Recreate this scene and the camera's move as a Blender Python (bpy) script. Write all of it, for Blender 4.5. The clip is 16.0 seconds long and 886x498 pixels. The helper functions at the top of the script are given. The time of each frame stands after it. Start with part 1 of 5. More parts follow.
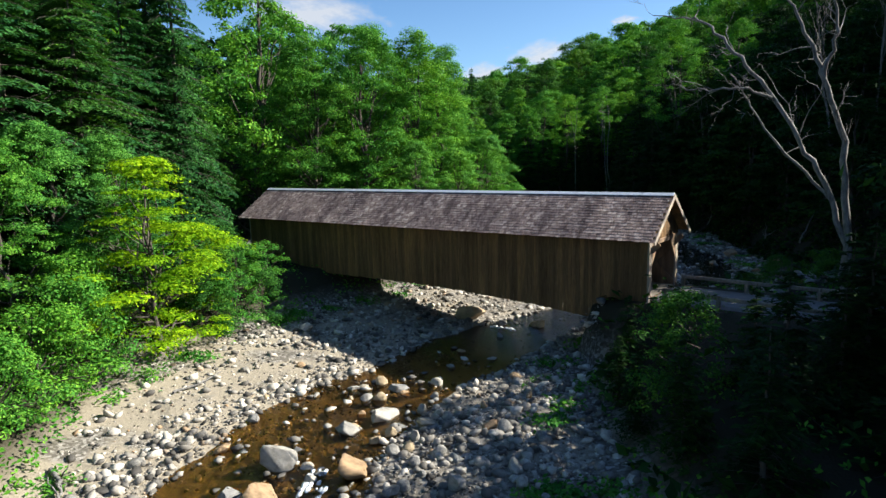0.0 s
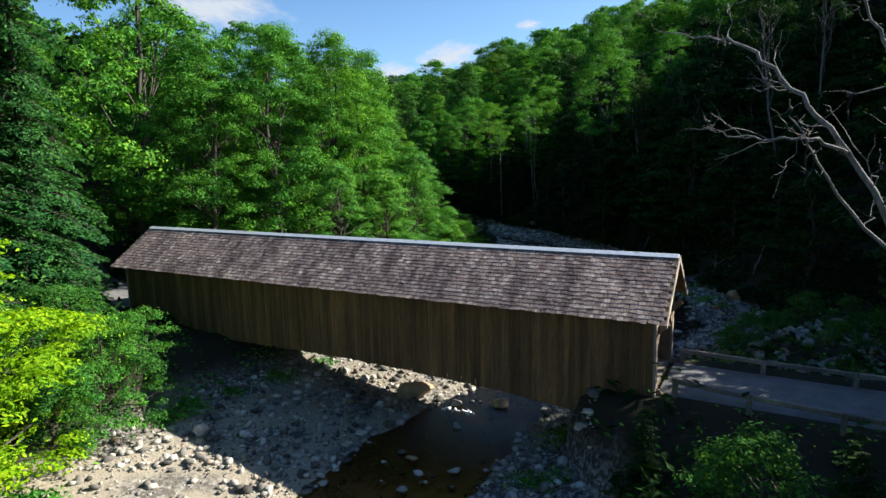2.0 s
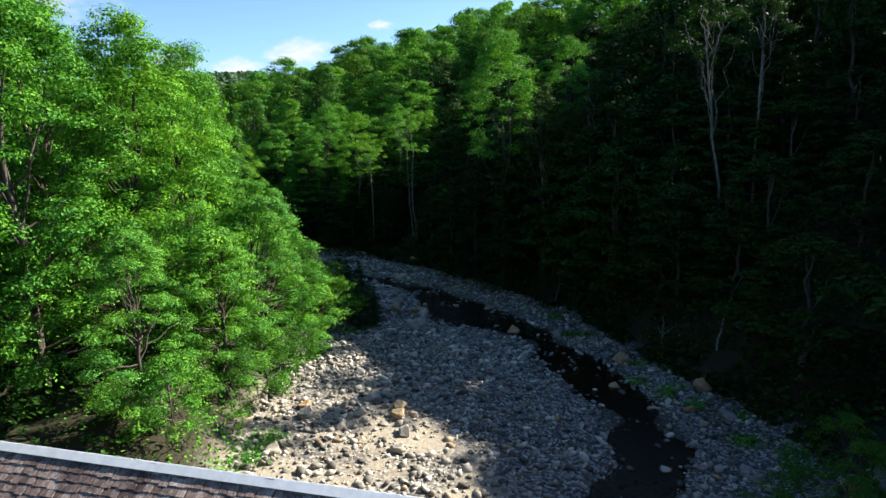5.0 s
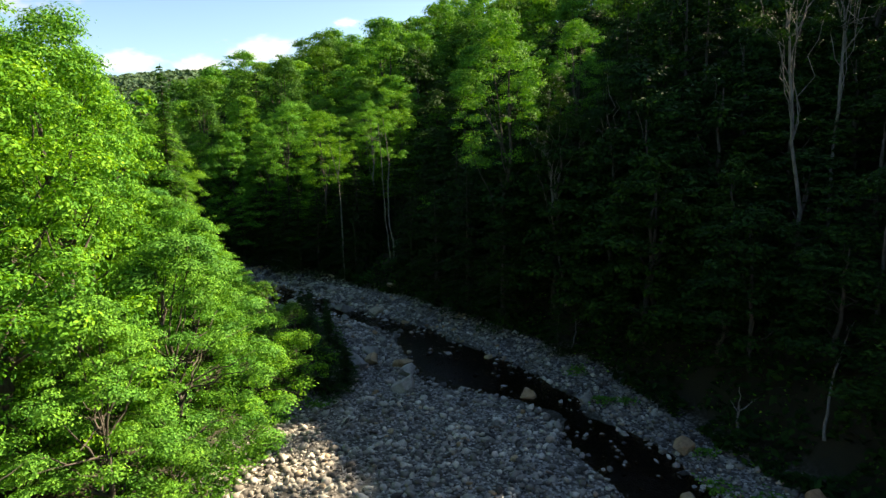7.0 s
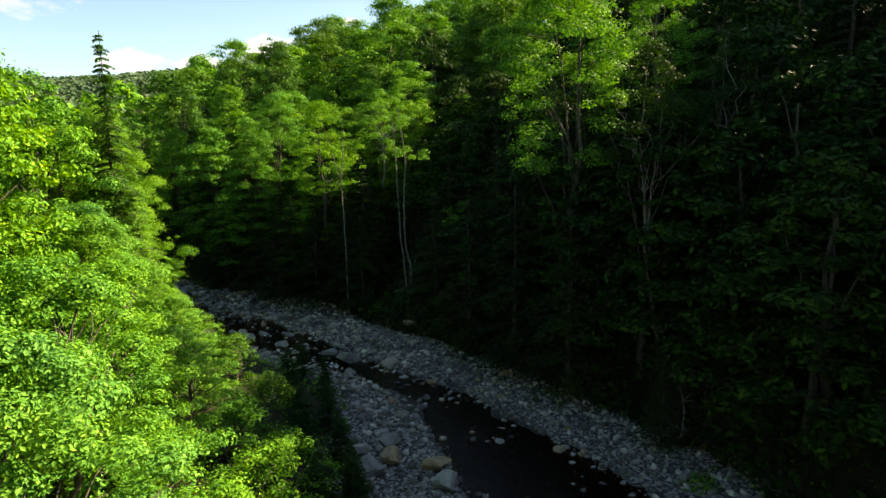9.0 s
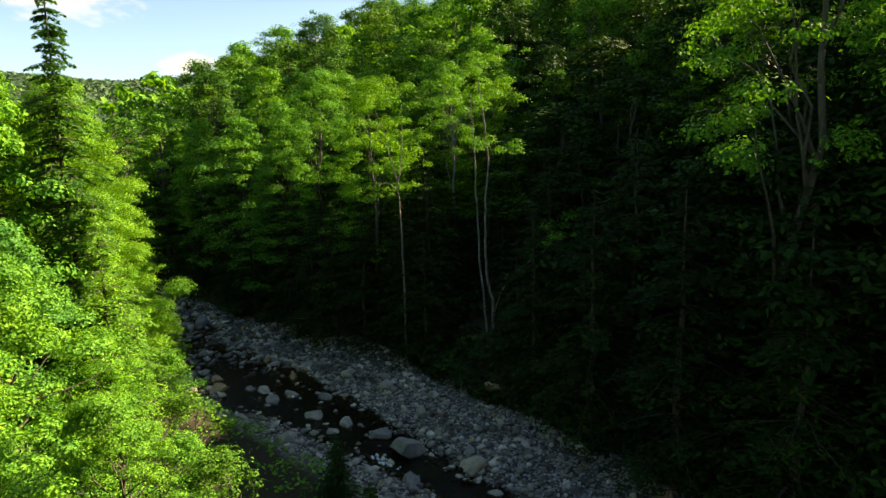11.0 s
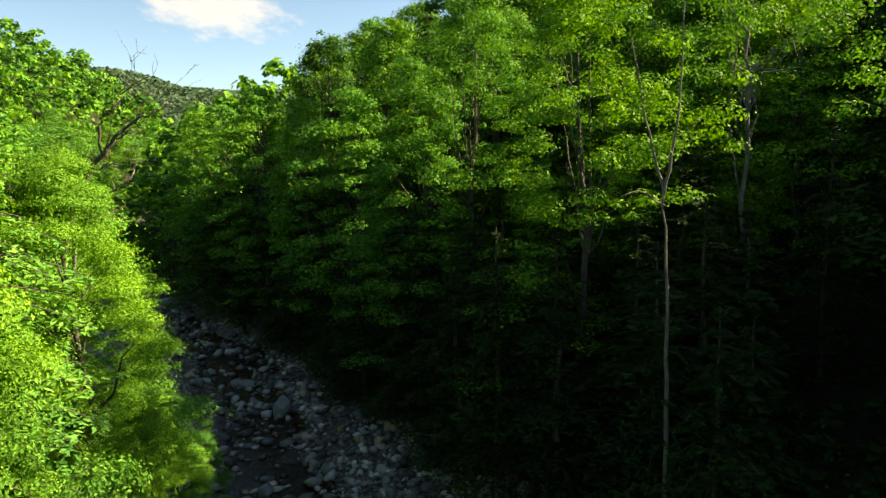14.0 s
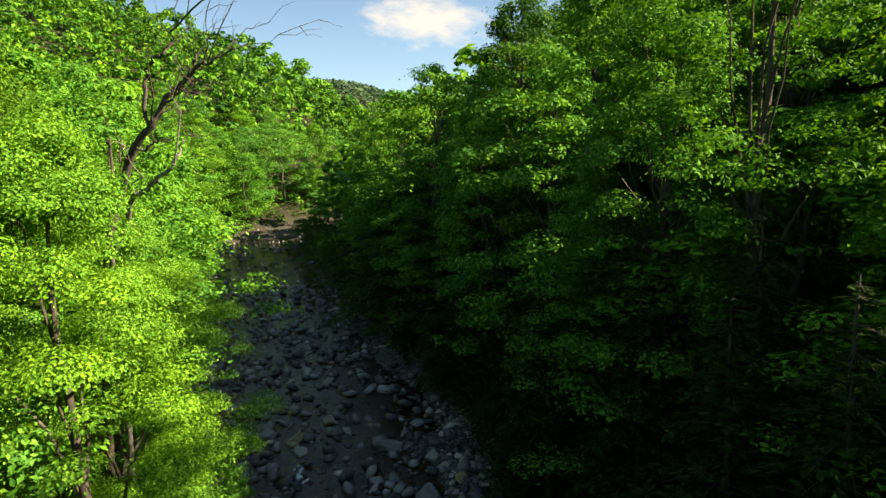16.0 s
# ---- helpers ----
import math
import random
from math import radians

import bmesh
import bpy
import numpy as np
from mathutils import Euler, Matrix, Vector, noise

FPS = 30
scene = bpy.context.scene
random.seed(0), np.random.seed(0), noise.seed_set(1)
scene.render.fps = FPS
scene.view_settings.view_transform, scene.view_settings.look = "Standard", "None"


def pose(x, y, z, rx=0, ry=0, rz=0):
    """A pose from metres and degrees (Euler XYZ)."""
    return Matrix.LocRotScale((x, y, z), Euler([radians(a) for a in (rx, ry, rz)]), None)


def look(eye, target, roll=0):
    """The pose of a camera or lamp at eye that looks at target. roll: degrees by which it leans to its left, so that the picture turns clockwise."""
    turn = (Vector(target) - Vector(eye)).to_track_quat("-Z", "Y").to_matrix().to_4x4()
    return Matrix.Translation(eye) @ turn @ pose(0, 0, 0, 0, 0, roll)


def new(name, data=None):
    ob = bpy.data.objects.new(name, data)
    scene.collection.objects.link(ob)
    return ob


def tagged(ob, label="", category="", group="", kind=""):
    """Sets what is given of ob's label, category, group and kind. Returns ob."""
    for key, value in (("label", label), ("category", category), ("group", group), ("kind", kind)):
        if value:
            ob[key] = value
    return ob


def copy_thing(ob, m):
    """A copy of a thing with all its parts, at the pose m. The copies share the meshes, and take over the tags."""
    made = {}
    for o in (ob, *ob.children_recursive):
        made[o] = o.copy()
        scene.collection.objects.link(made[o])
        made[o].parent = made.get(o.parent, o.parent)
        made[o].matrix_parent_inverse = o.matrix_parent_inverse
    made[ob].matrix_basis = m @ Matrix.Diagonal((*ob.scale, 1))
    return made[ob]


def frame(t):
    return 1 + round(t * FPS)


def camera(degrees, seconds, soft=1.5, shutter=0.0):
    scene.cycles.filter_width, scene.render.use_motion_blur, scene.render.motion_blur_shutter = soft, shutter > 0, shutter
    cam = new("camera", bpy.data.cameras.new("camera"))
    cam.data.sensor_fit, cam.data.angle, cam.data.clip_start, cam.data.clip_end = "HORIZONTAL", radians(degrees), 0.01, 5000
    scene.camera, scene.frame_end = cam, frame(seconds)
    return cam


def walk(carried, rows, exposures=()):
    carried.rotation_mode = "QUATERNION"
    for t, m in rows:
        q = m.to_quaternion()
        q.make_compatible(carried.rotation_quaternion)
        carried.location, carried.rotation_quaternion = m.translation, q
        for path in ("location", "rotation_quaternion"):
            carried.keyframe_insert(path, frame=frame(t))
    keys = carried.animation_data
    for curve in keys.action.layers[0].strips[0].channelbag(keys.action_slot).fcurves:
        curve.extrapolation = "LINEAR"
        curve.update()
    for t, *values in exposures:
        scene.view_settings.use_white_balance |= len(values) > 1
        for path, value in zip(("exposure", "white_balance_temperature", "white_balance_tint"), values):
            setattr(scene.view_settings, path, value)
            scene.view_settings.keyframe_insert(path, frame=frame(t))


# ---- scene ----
cam = camera(72.7, 16.0)
METRES, EYE, TILT, LEAN, TURN = 110.0, 11.0, -8.3, 1.35, 0.0
ROWS = [
    (0.0, 0.0, 0.0, 0.0, 0.0, 0.0, 0.0),
    (0.5, -0.0038, 0.0161, 0.0071, -1.57, -0.02, 0.22),
    (1.0, -0.0076, 0.0342, 0.015, -3.51, -0.06, 0.44),
    (1.5, -0.0103, 0.0523, 0.0225, -5.9, -0.09, 0.75),
    (2.0, -0.0122, 0.0745, 0.0314, -8.43, -0.14, 1.1),
    (2.5, -0.0121, 0.0966, 0.0403, -10.71, -0.18, 1.44),
    (3.0, -0.0098, 0.1222, 0.05, -13.13, -0.25, 1.75),
    (3.5, -0.0068, 0.1465, 0.0587, -14.89, -0.33, 1.96),
    (4.0, -0.0033, 0.1741, 0.0674, -17.3, -0.4, 2.28),
    (4.5, 0.0008, 0.2006, 0.0747, -19.68, -0.49, 2.6),
    (5.0, 0.0063, 0.2292, 0.0829, -21.91, -0.62, 2.82),
    (7.5, 0.0478, 0.3748, 0.1143, -24.82, -0.86, 3.46),
    (8.0, 0.0571, 0.4096, 0.1199, -24.75, -0.85, 3.43),
    (8.5, 0.0661, 0.4426, 0.1247, -24.67, -0.84, 3.42),
    (9.0, 0.0756, 0.4796, 0.1302, -24.64, -0.83, 3.4),
    (11.5, 0.1184, 0.6635, 0.1526, -18.3, -0.44, 2.75),
    (12.0, 0.1232, 0.7016, 0.1572, -16.71, -0.3, 2.6),
    (12.5, 0.1275, 0.7364, 0.1615, -14.26, -0.14, 2.29),
    (13.0, 0.1305, 0.7738, 0.1656, -12.06, -0.01, 2.07),
    (13.5, 0.1335, 0.8079, 0.1695, -9.81, 0.12, 1.81),
    (14.0, 0.1375, 0.8452, 0.1732, -7.15, 0.34, 1.38),
    (14.5, 0.1407, 0.8776, 0.1768, -3.08, 0.49, 0.77),
    (15.0, 0.1426, 0.9081, 0.1797, 2.27, 0.6, 0.01),
    (15.5, 0.1418, 0.9329, 0.182, 7.44, 0.56, -0.73),
    (16.0, 0.1377, 0.9594, 0.1841, 11.23, 0.55, -1.25),
]
walk(cam, [(t, pose(0, 0, EYE, TILT, LEAN, TURN) @ pose(METRES * x, METRES * y, METRES * z, 90 + pitch, roll, yaw)) for t, x, y, z, yaw, pitch, roll in ROWS],
     exposures=[(0.0, 1.4, 6250, 10), (2.0, 1.45, 6250, 10), (3.2, 1.72, 6400, 10), (5.0, 1.8, 6600, 10), (8.0, 2.15, 9500, 12), (11.0, 2.2, 10200, 12), (14.0, 2.05, 9700, 12), (16.0, 1.9, 9000, 12)])

# ---- daylight ----
SUN = Vector((1.40, 0.20, 1.0)).normalized()          # towards the sun, over the eastern hill
SUN_EL, SUN_AZ = math.asin(SUN.z), math.atan2(SUN.x, SUN.y)
world = bpy.data.worlds.new("sky")
scene.world = world
world.use_nodes = True
wn = world.node_tree.nodes
sky = wn.new("ShaderNodeTexSky")
sky.sky_type, sky.sun_disc = "NISHITA", False
sky.sun_elevation, sky.sun_rotation = SUN_EL, SUN_AZ
sky.air_density, sky.dust_density, sky.ozone_density = 1.0, 1.0, 2.8
wn["Background"].inputs["Strength"].default_value = 0.074
azure = wn.new("ShaderNodeMix")                        # the clear mountain sky is a deeper blue
azure.data_type, azure.blend_type = "RGBA", "MULTIPLY"
azure.inputs[0].default_value, azure.inputs[7].default_value = 1.0, (0.76, 1.0, 1.2, 1)
world.node_tree.links.new(sky.outputs[0], azure.inputs[6])
haze_up, haze_split, haze = wn.new("ShaderNodeTexCoord"), wn.new("ShaderNodeSeparateXYZ"), wn.new("ShaderNodeValToRGB")
for el, (p, c) in zip((*haze.color_ramp.elements, haze.color_ramp.elements.new(0.3)), ((0.0, (1.05, 0.98, 0.92)), (0.25, (0.82, 0.82, 0.82)), (0.7, (0.42, 0.42, 0.42)))):
    el.position, el.color = p, (*c, 1)                 # thin haze brightens the sky evenly towards the horizon
world.node_tree.links.new(haze_up.outputs["Generated"], haze_split.inputs[0])
world.node_tree.links.new(haze_split.outputs["Z"], haze.inputs[0])
hazy = wn.new("ShaderNodeMix")
hazy.data_type, hazy.blend_type = "RGBA", "MULTIPLY"
hazy.inputs[0].default_value = 1.0
world.node_tree.links.new(azure.outputs[2], hazy.inputs[6])
world.node_tree.links.new(haze.outputs[0], hazy.inputs[7])
world.node_tree.links.new(hazy.outputs[2], wn["Background"].inputs["Color"])
sun = new("sun", bpy.data.lights.new("sun", "SUN"))
sun.data.energy, sun.data.angle, sun.data.color = 5.0, radians(0.53), (1.0, 0.93, 0.80)
sun.matrix_world = look(SUN * 100, (0, 0, 0))


# ---- materials ----
def material(name, rough=0.8, metal=0.0, spec=0.4):
    m = bpy.data.materials.new(name)
    m.use_nodes = True
    b = m.node_tree.nodes["Principled BSDF"]
    b.inputs["Roughness"].default_value, b.inputs["Metallic"].default_value = rough, metal
    b.inputs["Specular IOR Level"].default_value = spec
    return m, m.node_tree.nodes, m.node_tree.links, b


def tex(nodes, links, kind, vector=None, **values):
    n = nodes.new(kind)
    for k, v in values.items():
        n.inputs[k.replace("_", " ")].default_value = v
    if vector is not None:
        links.new(vector, n.inputs["Vector"])
    return n


def place(nodes, links, scale=(1, 1, 1), source="Object"):
    c, mp = nodes.new("ShaderNodeTexCoord"), nodes.new("ShaderNodeMapping")
    mp.inputs["Scale"].default_value = scale
    links.new(c.outputs[source], mp.inputs["Vector"])
    return mp.outputs[0]


def ramp(nodes, links, source, *stops):
    r = nodes.new("ShaderNodeValToRGB")
    e = r.color_ramp.elements
    while len(e) < len(stops):
        e.new(0.5)
    for el, (p, c) in zip(e, stops):
        el.position, el.color = p, (*c, 1)
    links.new(source, r.inputs[0])
    return r.outputs[0]


def mix(nodes, links, fac, a, b, blend="MIX"):
    m = nodes.new("ShaderNodeMix")
    m.data_type, m.blend_type = "RGBA", blend
    for sock, v in ((0, fac), (6, a), (7, b)):
        if isinstance(v, (int, float)):
            m.inputs[sock].default_value = v
        elif isinstance(v, tuple):
            m.inputs[sock].default_value = (*v, 1)
        else:
            links.new(v, m.inputs[sock])
    return m.outputs[2]


def bump(nodes, links, bsdf, height, strength=0.4, distance=0.02):
    n = nodes.new("ShaderNodeBump")
    n.inputs["Strength"].default_value, n.inputs["Distance"].default_value = strength, distance
    links.new(height, n.inputs["Height"])
    links.new(n.outputs[0], bsdf.inputs["Normal"])


def island(nodes):
    return nodes.new("ShaderNodeNewGeometry").outputs["Random Per Island"]


def one_each(nodes):
    return nodes.new("ShaderNodeObjectInfo").outputs["Random"]


def leaf_material(name, dark, mid, light, glow=0.45):
    """Leaves: matt and slightly glossy face, light shining through; each leaf and each tree has its own green."""
    m, n, l, b = material(name, 0.6, 0, 0.06)
    c1 = ramp(n, l, island(n), (0.0, dark), (0.55, mid), (1.0, light))
    patches = tex(n, l, "ShaderNodeTexNoise", place(n, l, (0.35, 0.35, 0.35)), Scale=1.0, Detail=2.0)
    warm = ramp(n, l, patches.outputs[0], (0.35, (0.75, 0.85, 0.9)), (0.65, (1.25, 1.12, 0.8)))
    c2 = mix(n, l, 1.0, c1, warm, "MULTIPLY")
    each = ramp(n, l, one_each(n), (0.0, (0.78, 0.88, 0.95)), (0.5, (1, 1, 1)), (1.0, (1.25, 1.1, 0.75)))
    c3 = mix(n, l, 1.0, c2, each, "MULTIPLY")
    l.new(c3, b.inputs["Base Color"])
    t = n.new("ShaderNodeBsdfTranslucent")
    c4 = mix(n, l, 1.0, c3, (1.25, 1.2, 0.5), "MULTIPLY")
    l.new(c4, t.inputs[0])
    s = n.new("ShaderNodeMixShader")
    s.inputs[0].default_value = glow
    l.new(b.outputs[0], s.inputs[1])
    l.new(t.outputs[0], s.inputs[2])
    l.new(s.outputs[0], n["Material Output"].inputs[0])
    return m


LEAF = leaf_material("broad_leaves", (0.03, 0.125, 0.022), (0.075, 0.25, 0.036), (0.16, 0.37, 0.056), 0.27)
LEAF_BANK = leaf_material("sunny_bank_leaves", (0.034, 0.13, 0.026), (0.084, 0.262, 0.048), (0.16, 0.385, 0.075), 0.27)
LEAF_YELLOW = leaf_material("yellow_green_leaves", (0.075, 0.2, 0.008), (0.165, 0.345, 0.01), (0.29, 0.47, 0.014), 0.4)
LEAF_DEEP = leaf_material("deep_green_leaves", (0.02, 0.08, 0.018), (0.045, 0.145, 0.026), (0.095, 0.23, 0.034), 0.25)
LEAF_HEMLOCK = leaf_material("hemlock_sprays", (0.016, 0.068, 0.024), (0.038, 0.135, 0.04), (0.075, 0.215, 0.056), 0.25)
# the greyed green carries the haze over the far ridge
LEAF_FAR_HAZE = leaf_material("far_forest_haze", (0.035, 0.07, 0.04), (0.06, 0.11, 0.065), (0.09, 0.15, 0.08), 0.2)
# this dark green also puts shade into foliage on slopes and banks
NEEDLE_SHADE = leaf_material("hemlock_needles_shade_dark", (0.007, 0.026, 0.008), (0.013, 0.045, 0.011), (0.028, 0.08, 0.016), 0.2)


def bark_material(name, dark, light, scale=3.0):
    m, n, l, b = material(name, 0.9, 0, 0.2)
    v = place(n, l, (scale, scale, scale * 0.25))
    t = tex(n, l, "ShaderNodeTexNoise", v, Scale=2.0, Detail=6.0, Roughness=0.7)
    l.new(ramp(n, l, t.outputs[0], (0.3, dark), (0.7, light)), b.inputs["Base Color"])
    bump(n, l, b, t.outputs[0], 0.6, 0.03)
    return m


BARK = bark_material("grey_brown_bark", (0.032, 0.027, 0.022), (0.11, 0.097, 0.082))
BIRCH = bark_material("pale_bark", (0.05, 0.045, 0.04), (0.24, 0.225, 0.2))
DEADWOOD = bark_material("bleached_dead_wood", (0.06, 0.057, 0.053), (0.28, 0.27, 0.255), 5.0)


def ground_material():
    """Grey-buff gravel in the stream bed, leaf litter and moss outside it."""
    m, n, l, b = material("gravel_and_forest_floor", 0.9, 0, 0.25)
    v = place(n, l)
    big = tex(n, l, "ShaderNodeTexNoise", v, Scale=0.25, Detail=4.0)
    pebble = tex(n, l, "ShaderNodeTexVoronoi", v, Scale=7.0)
    fine = tex(n, l, "ShaderNodeTexNoise", v, Scale=30.0, Detail=5.0)
    peb = ramp(n, l, pebble.outputs["Color"], (0.1, (0.02, 0.019, 0.018)), (0.5, (0.085, 0.081, 0.075)), (0.9, (0.36, 0.345, 0.32)))
    sand_and_sun = ramp(n, l, fine.outputs[0], (0.3, (0.17, 0.145, 0.105)), (0.7, (0.4, 0.35, 0.27)))
    bar = n.new("ShaderNodeAttribute")
    bar.attribute_name = "sand_and_sun"
    spread = n.new("ShaderNodeMath")
    spread.operation = "MULTIPLY"
    l.new(ramp(n, l, big.outputs[0], (0.4, (0.15, 0.15, 0.15)), (0.58, (1, 1, 1))), spread.inputs[0])
    l.new(bar.outputs["Fac"], spread.inputs[1])
    gravel = mix(n, l, spread.outputs[0], peb, sand_and_sun)
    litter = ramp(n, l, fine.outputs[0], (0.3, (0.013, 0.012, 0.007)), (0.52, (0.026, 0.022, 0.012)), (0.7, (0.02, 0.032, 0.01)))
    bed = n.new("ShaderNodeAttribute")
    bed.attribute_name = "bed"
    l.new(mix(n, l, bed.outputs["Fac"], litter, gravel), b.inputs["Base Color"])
    h = mix(n, l, 0.5, pebble.outputs["Distance"], fine.outputs[0])
    bump(n, l, b, h, 0.7, 0.06)
    return m


def stone_material(name, dark, mid, light):
    m, n, l, b = material(name, 0.75, 0, 0.35)
    v = place(n, l)
    t = tex(n, l, "ShaderNodeTexNoise", v, Scale=6.0, Detail=8.0, Roughness=0.65)
    speck = tex(n, l, "ShaderNodeTexNoise", v, Scale=60.0, Detail=2.0)
    damp = tex(n, l, "ShaderNodeTexNoise", v, Scale=0.45, Detail=5.0, Roughness=0.65)
    c = ramp(n, l, island(n), (0.0, dark), (0.5, mid), (0.93, light), (1.0, (0.34, 0.22, 0.12)))
    c = mix(n, l, 0.6, c, ramp(n, l, t.outputs[0], (0.3, (0.6, 0.58, 0.55)), (0.7, (1.25, 1.22, 1.15))), "MULTIPLY")
    c = mix(n, l, 0.3, c, ramp(n, l, speck.outputs[0], (0.35, (0.5, 0.5, 0.5)), (0.65, (1.4, 1.4, 1.4))), "MULTIPLY")
    c = mix(n, l, 1.0, c, ramp(n, l, damp.outputs[0], (0.38, (0.42, 0.41, 0.4)), (0.52, (0.95, 0.94, 0.92)), (0.65, (1.15, 1.14, 1.1))), "MULTIPLY")
    l.new(c, b.inputs["Base Color"])
    bump(n, l, b, t.outputs[0], 0.5, 0.05)
    return m


def boulder_material():
    m, n, l, b = material("weathered_boulder", 0.75, 0, 0.35)
    v = place(n, l)
    t = tex(n, l, "ShaderNodeTexNoise", v, Scale=2.2, Detail=8.0, Roughness=0.65)
    speck = tex(n, l, "ShaderNodeTexNoise", v, Scale=40.0, Detail=2.0)
    c = ramp(n, l, one_each(n), (0.0, (0.18, 0.18, 0.178)), (0.35, (0.26, 0.25, 0.225)), (0.65, (0.36, 0.34, 0.3)), (0.8, (0.34, 0.27, 0.17)), (1.0, (0.34, 0.2, 0.1)))
    c = mix(n, l, 0.8, c, ramp(n, l, t.outputs[0], (0.3, (0.5, 0.47, 0.42)), (0.5, (1, 1, 1)), (0.7, (1.3, 1.28, 1.2))), "MULTIPLY")
    c = mix(n, l, 0.3, c, ramp(n, l, speck.outputs[0], (0.35, (0.5, 0.5, 0.5)), (0.65, (1.4, 1.4, 1.4))), "MULTIPLY")
    l.new(c, b.inputs["Base Color"])
    bump(n, l, b, t.outputs[0], 0.6, 0.1)
    return m


GROUND = ground_material()
STONE = stone_material("river_stones", (0.06, 0.057, 0.054), (0.27, 0.257, 0.235), (0.62, 0.59, 0.54))
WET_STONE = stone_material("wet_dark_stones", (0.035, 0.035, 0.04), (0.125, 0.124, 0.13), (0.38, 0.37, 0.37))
WET_STONE.node_tree.nodes["Principled BSDF"].inputs["Roughness"].default_value = 0.35
BOULDER = boulder_material()


def water_material():
    """Shallow, clear, tea-brown water: its gloss lies over what shows through."""
    m, n, l, b = material("brown_stream_water", 0.05)
    v = place(n, l, (1, 0.7, 1))
    t = tex(n, l, "ShaderNodeTexNoise", v, Scale=2.8, Detail=5.0, Roughness=0.65)
    tr, gl = n.new("ShaderNodeBsdfTransparent"), n.new("ShaderNodeBsdfGlossy")
    fres, s = n.new("ShaderNodeFresnel"), n.new("ShaderNodeMixShader")
    deep = n.new("ShaderNodeAttribute")
    deep.attribute_name = "depth"
    l.new(mix(n, l, deep.outputs["Fac"], (0.92, 0.68, 0.32), (0.3, 0.23, 0.11)), tr.inputs[0])
    gl.inputs["Roughness"].default_value = 0.06
    fres.inputs["IOR"].default_value = 1.33
    bp = n.new("ShaderNodeBump")
    bp.inputs["Strength"].default_value, bp.inputs["Distance"].default_value = 0.5, 0.16
    l.new(t.outputs[0], bp.inputs["Height"])
    l.new(bp.outputs[0], gl.inputs["Normal"])
    l.new(bp.outputs[0], fres.inputs["Normal"])
    l.new(fres.outputs[0], s.inputs[0])
    l.new(tr.outputs[0], s.inputs[1])
    l.new(gl.outputs[0], s.inputs[2])
    l.new(s.outputs[0], n["Material Output"].inputs[0])
    return m


WATER = water_material()
FOAM, foam_nodes, foam_links, foam_bsdf = material("white_water_foam", 0.5, 0, 0.5)
foam_noise = tex(foam_nodes, foam_links, "ShaderNodeTexNoise", place(foam_nodes, foam_links), Scale=9.0, Detail=5.0)
foam_links.new(ramp(foam_nodes, foam_links, foam_noise.outputs[0], (0.3, (0.45, 0.5, 0.55)), (0.7, (0.8, 0.82, 0.84))), foam_bsdf.inputs["Base Color"])


def timber_material(name, dark, light, each=True, along=(9, 9, 0.7)):
    m, n, l, b = material(name, 0.85, 0, 0.15)
    g = n.new("ShaderNodeNewGeometry").outputs["Position"]

    def scaled(k):
        mp = n.new("ShaderNodeMapping")
        mp.inputs["Scale"].default_value = k
        l.new(g, mp.inputs["Vector"])
        return mp.outputs[0]
    grain = tex(n, l, "ShaderNodeTexNoise", scaled((along[0] * 4, along[1] * 4, along[2] * 3)), Scale=1.0, Detail=7.0, Roughness=0.65)
    streak = tex(n, l, "ShaderNodeTexNoise", scaled((along[0] * 0.25, along[1] * 0.25, along[2] * 0.3)), Scale=1.0, Detail=5.0, Roughness=0.6)
    c = ramp(n, l, grain.outputs[0], (0.3, dark), (0.7, light))
    c = mix(n, l, 1.0, c, ramp(n, l, one_each(n) if each else island(n), (0.0, (0.8, 0.79, 0.78)), (0.6, (1, 1, 1)), (0.93, (1.15, 1.12, 1.08)), (1.0, (1.5, 1.45, 1.35))), "MULTIPLY")
    c = mix(n, l, 0.8, c, ramp(n, l, streak.outputs[0], (0.36, (0.68, 0.66, 0.62)), (0.5, (1, 1, 1)), (0.62, (1.6, 1.5, 1.3))), "MULTIPLY")
    l.new(c, b.inputs["Base Color"])
    bump(n, l, b, grain.outputs[0], 0.5, 0.01)
    return m


BOARD = timber_material("weathered_brown_boards", (0.085, 0.05, 0.024), (0.19, 0.122, 0.062))
FRAME = timber_material("sawn_timber", (0.16, 0.11, 0.075), (0.3, 0.22, 0.155))
TRIM = timber_material("pale_grey_trim", (0.26, 0.22, 0.18), (0.42, 0.37, 0.32))
RAIL = timber_material("grey_rail_timber", (0.13, 0.115, 0.095), (0.27, 0.245, 0.21), True, (3, 3, 3))


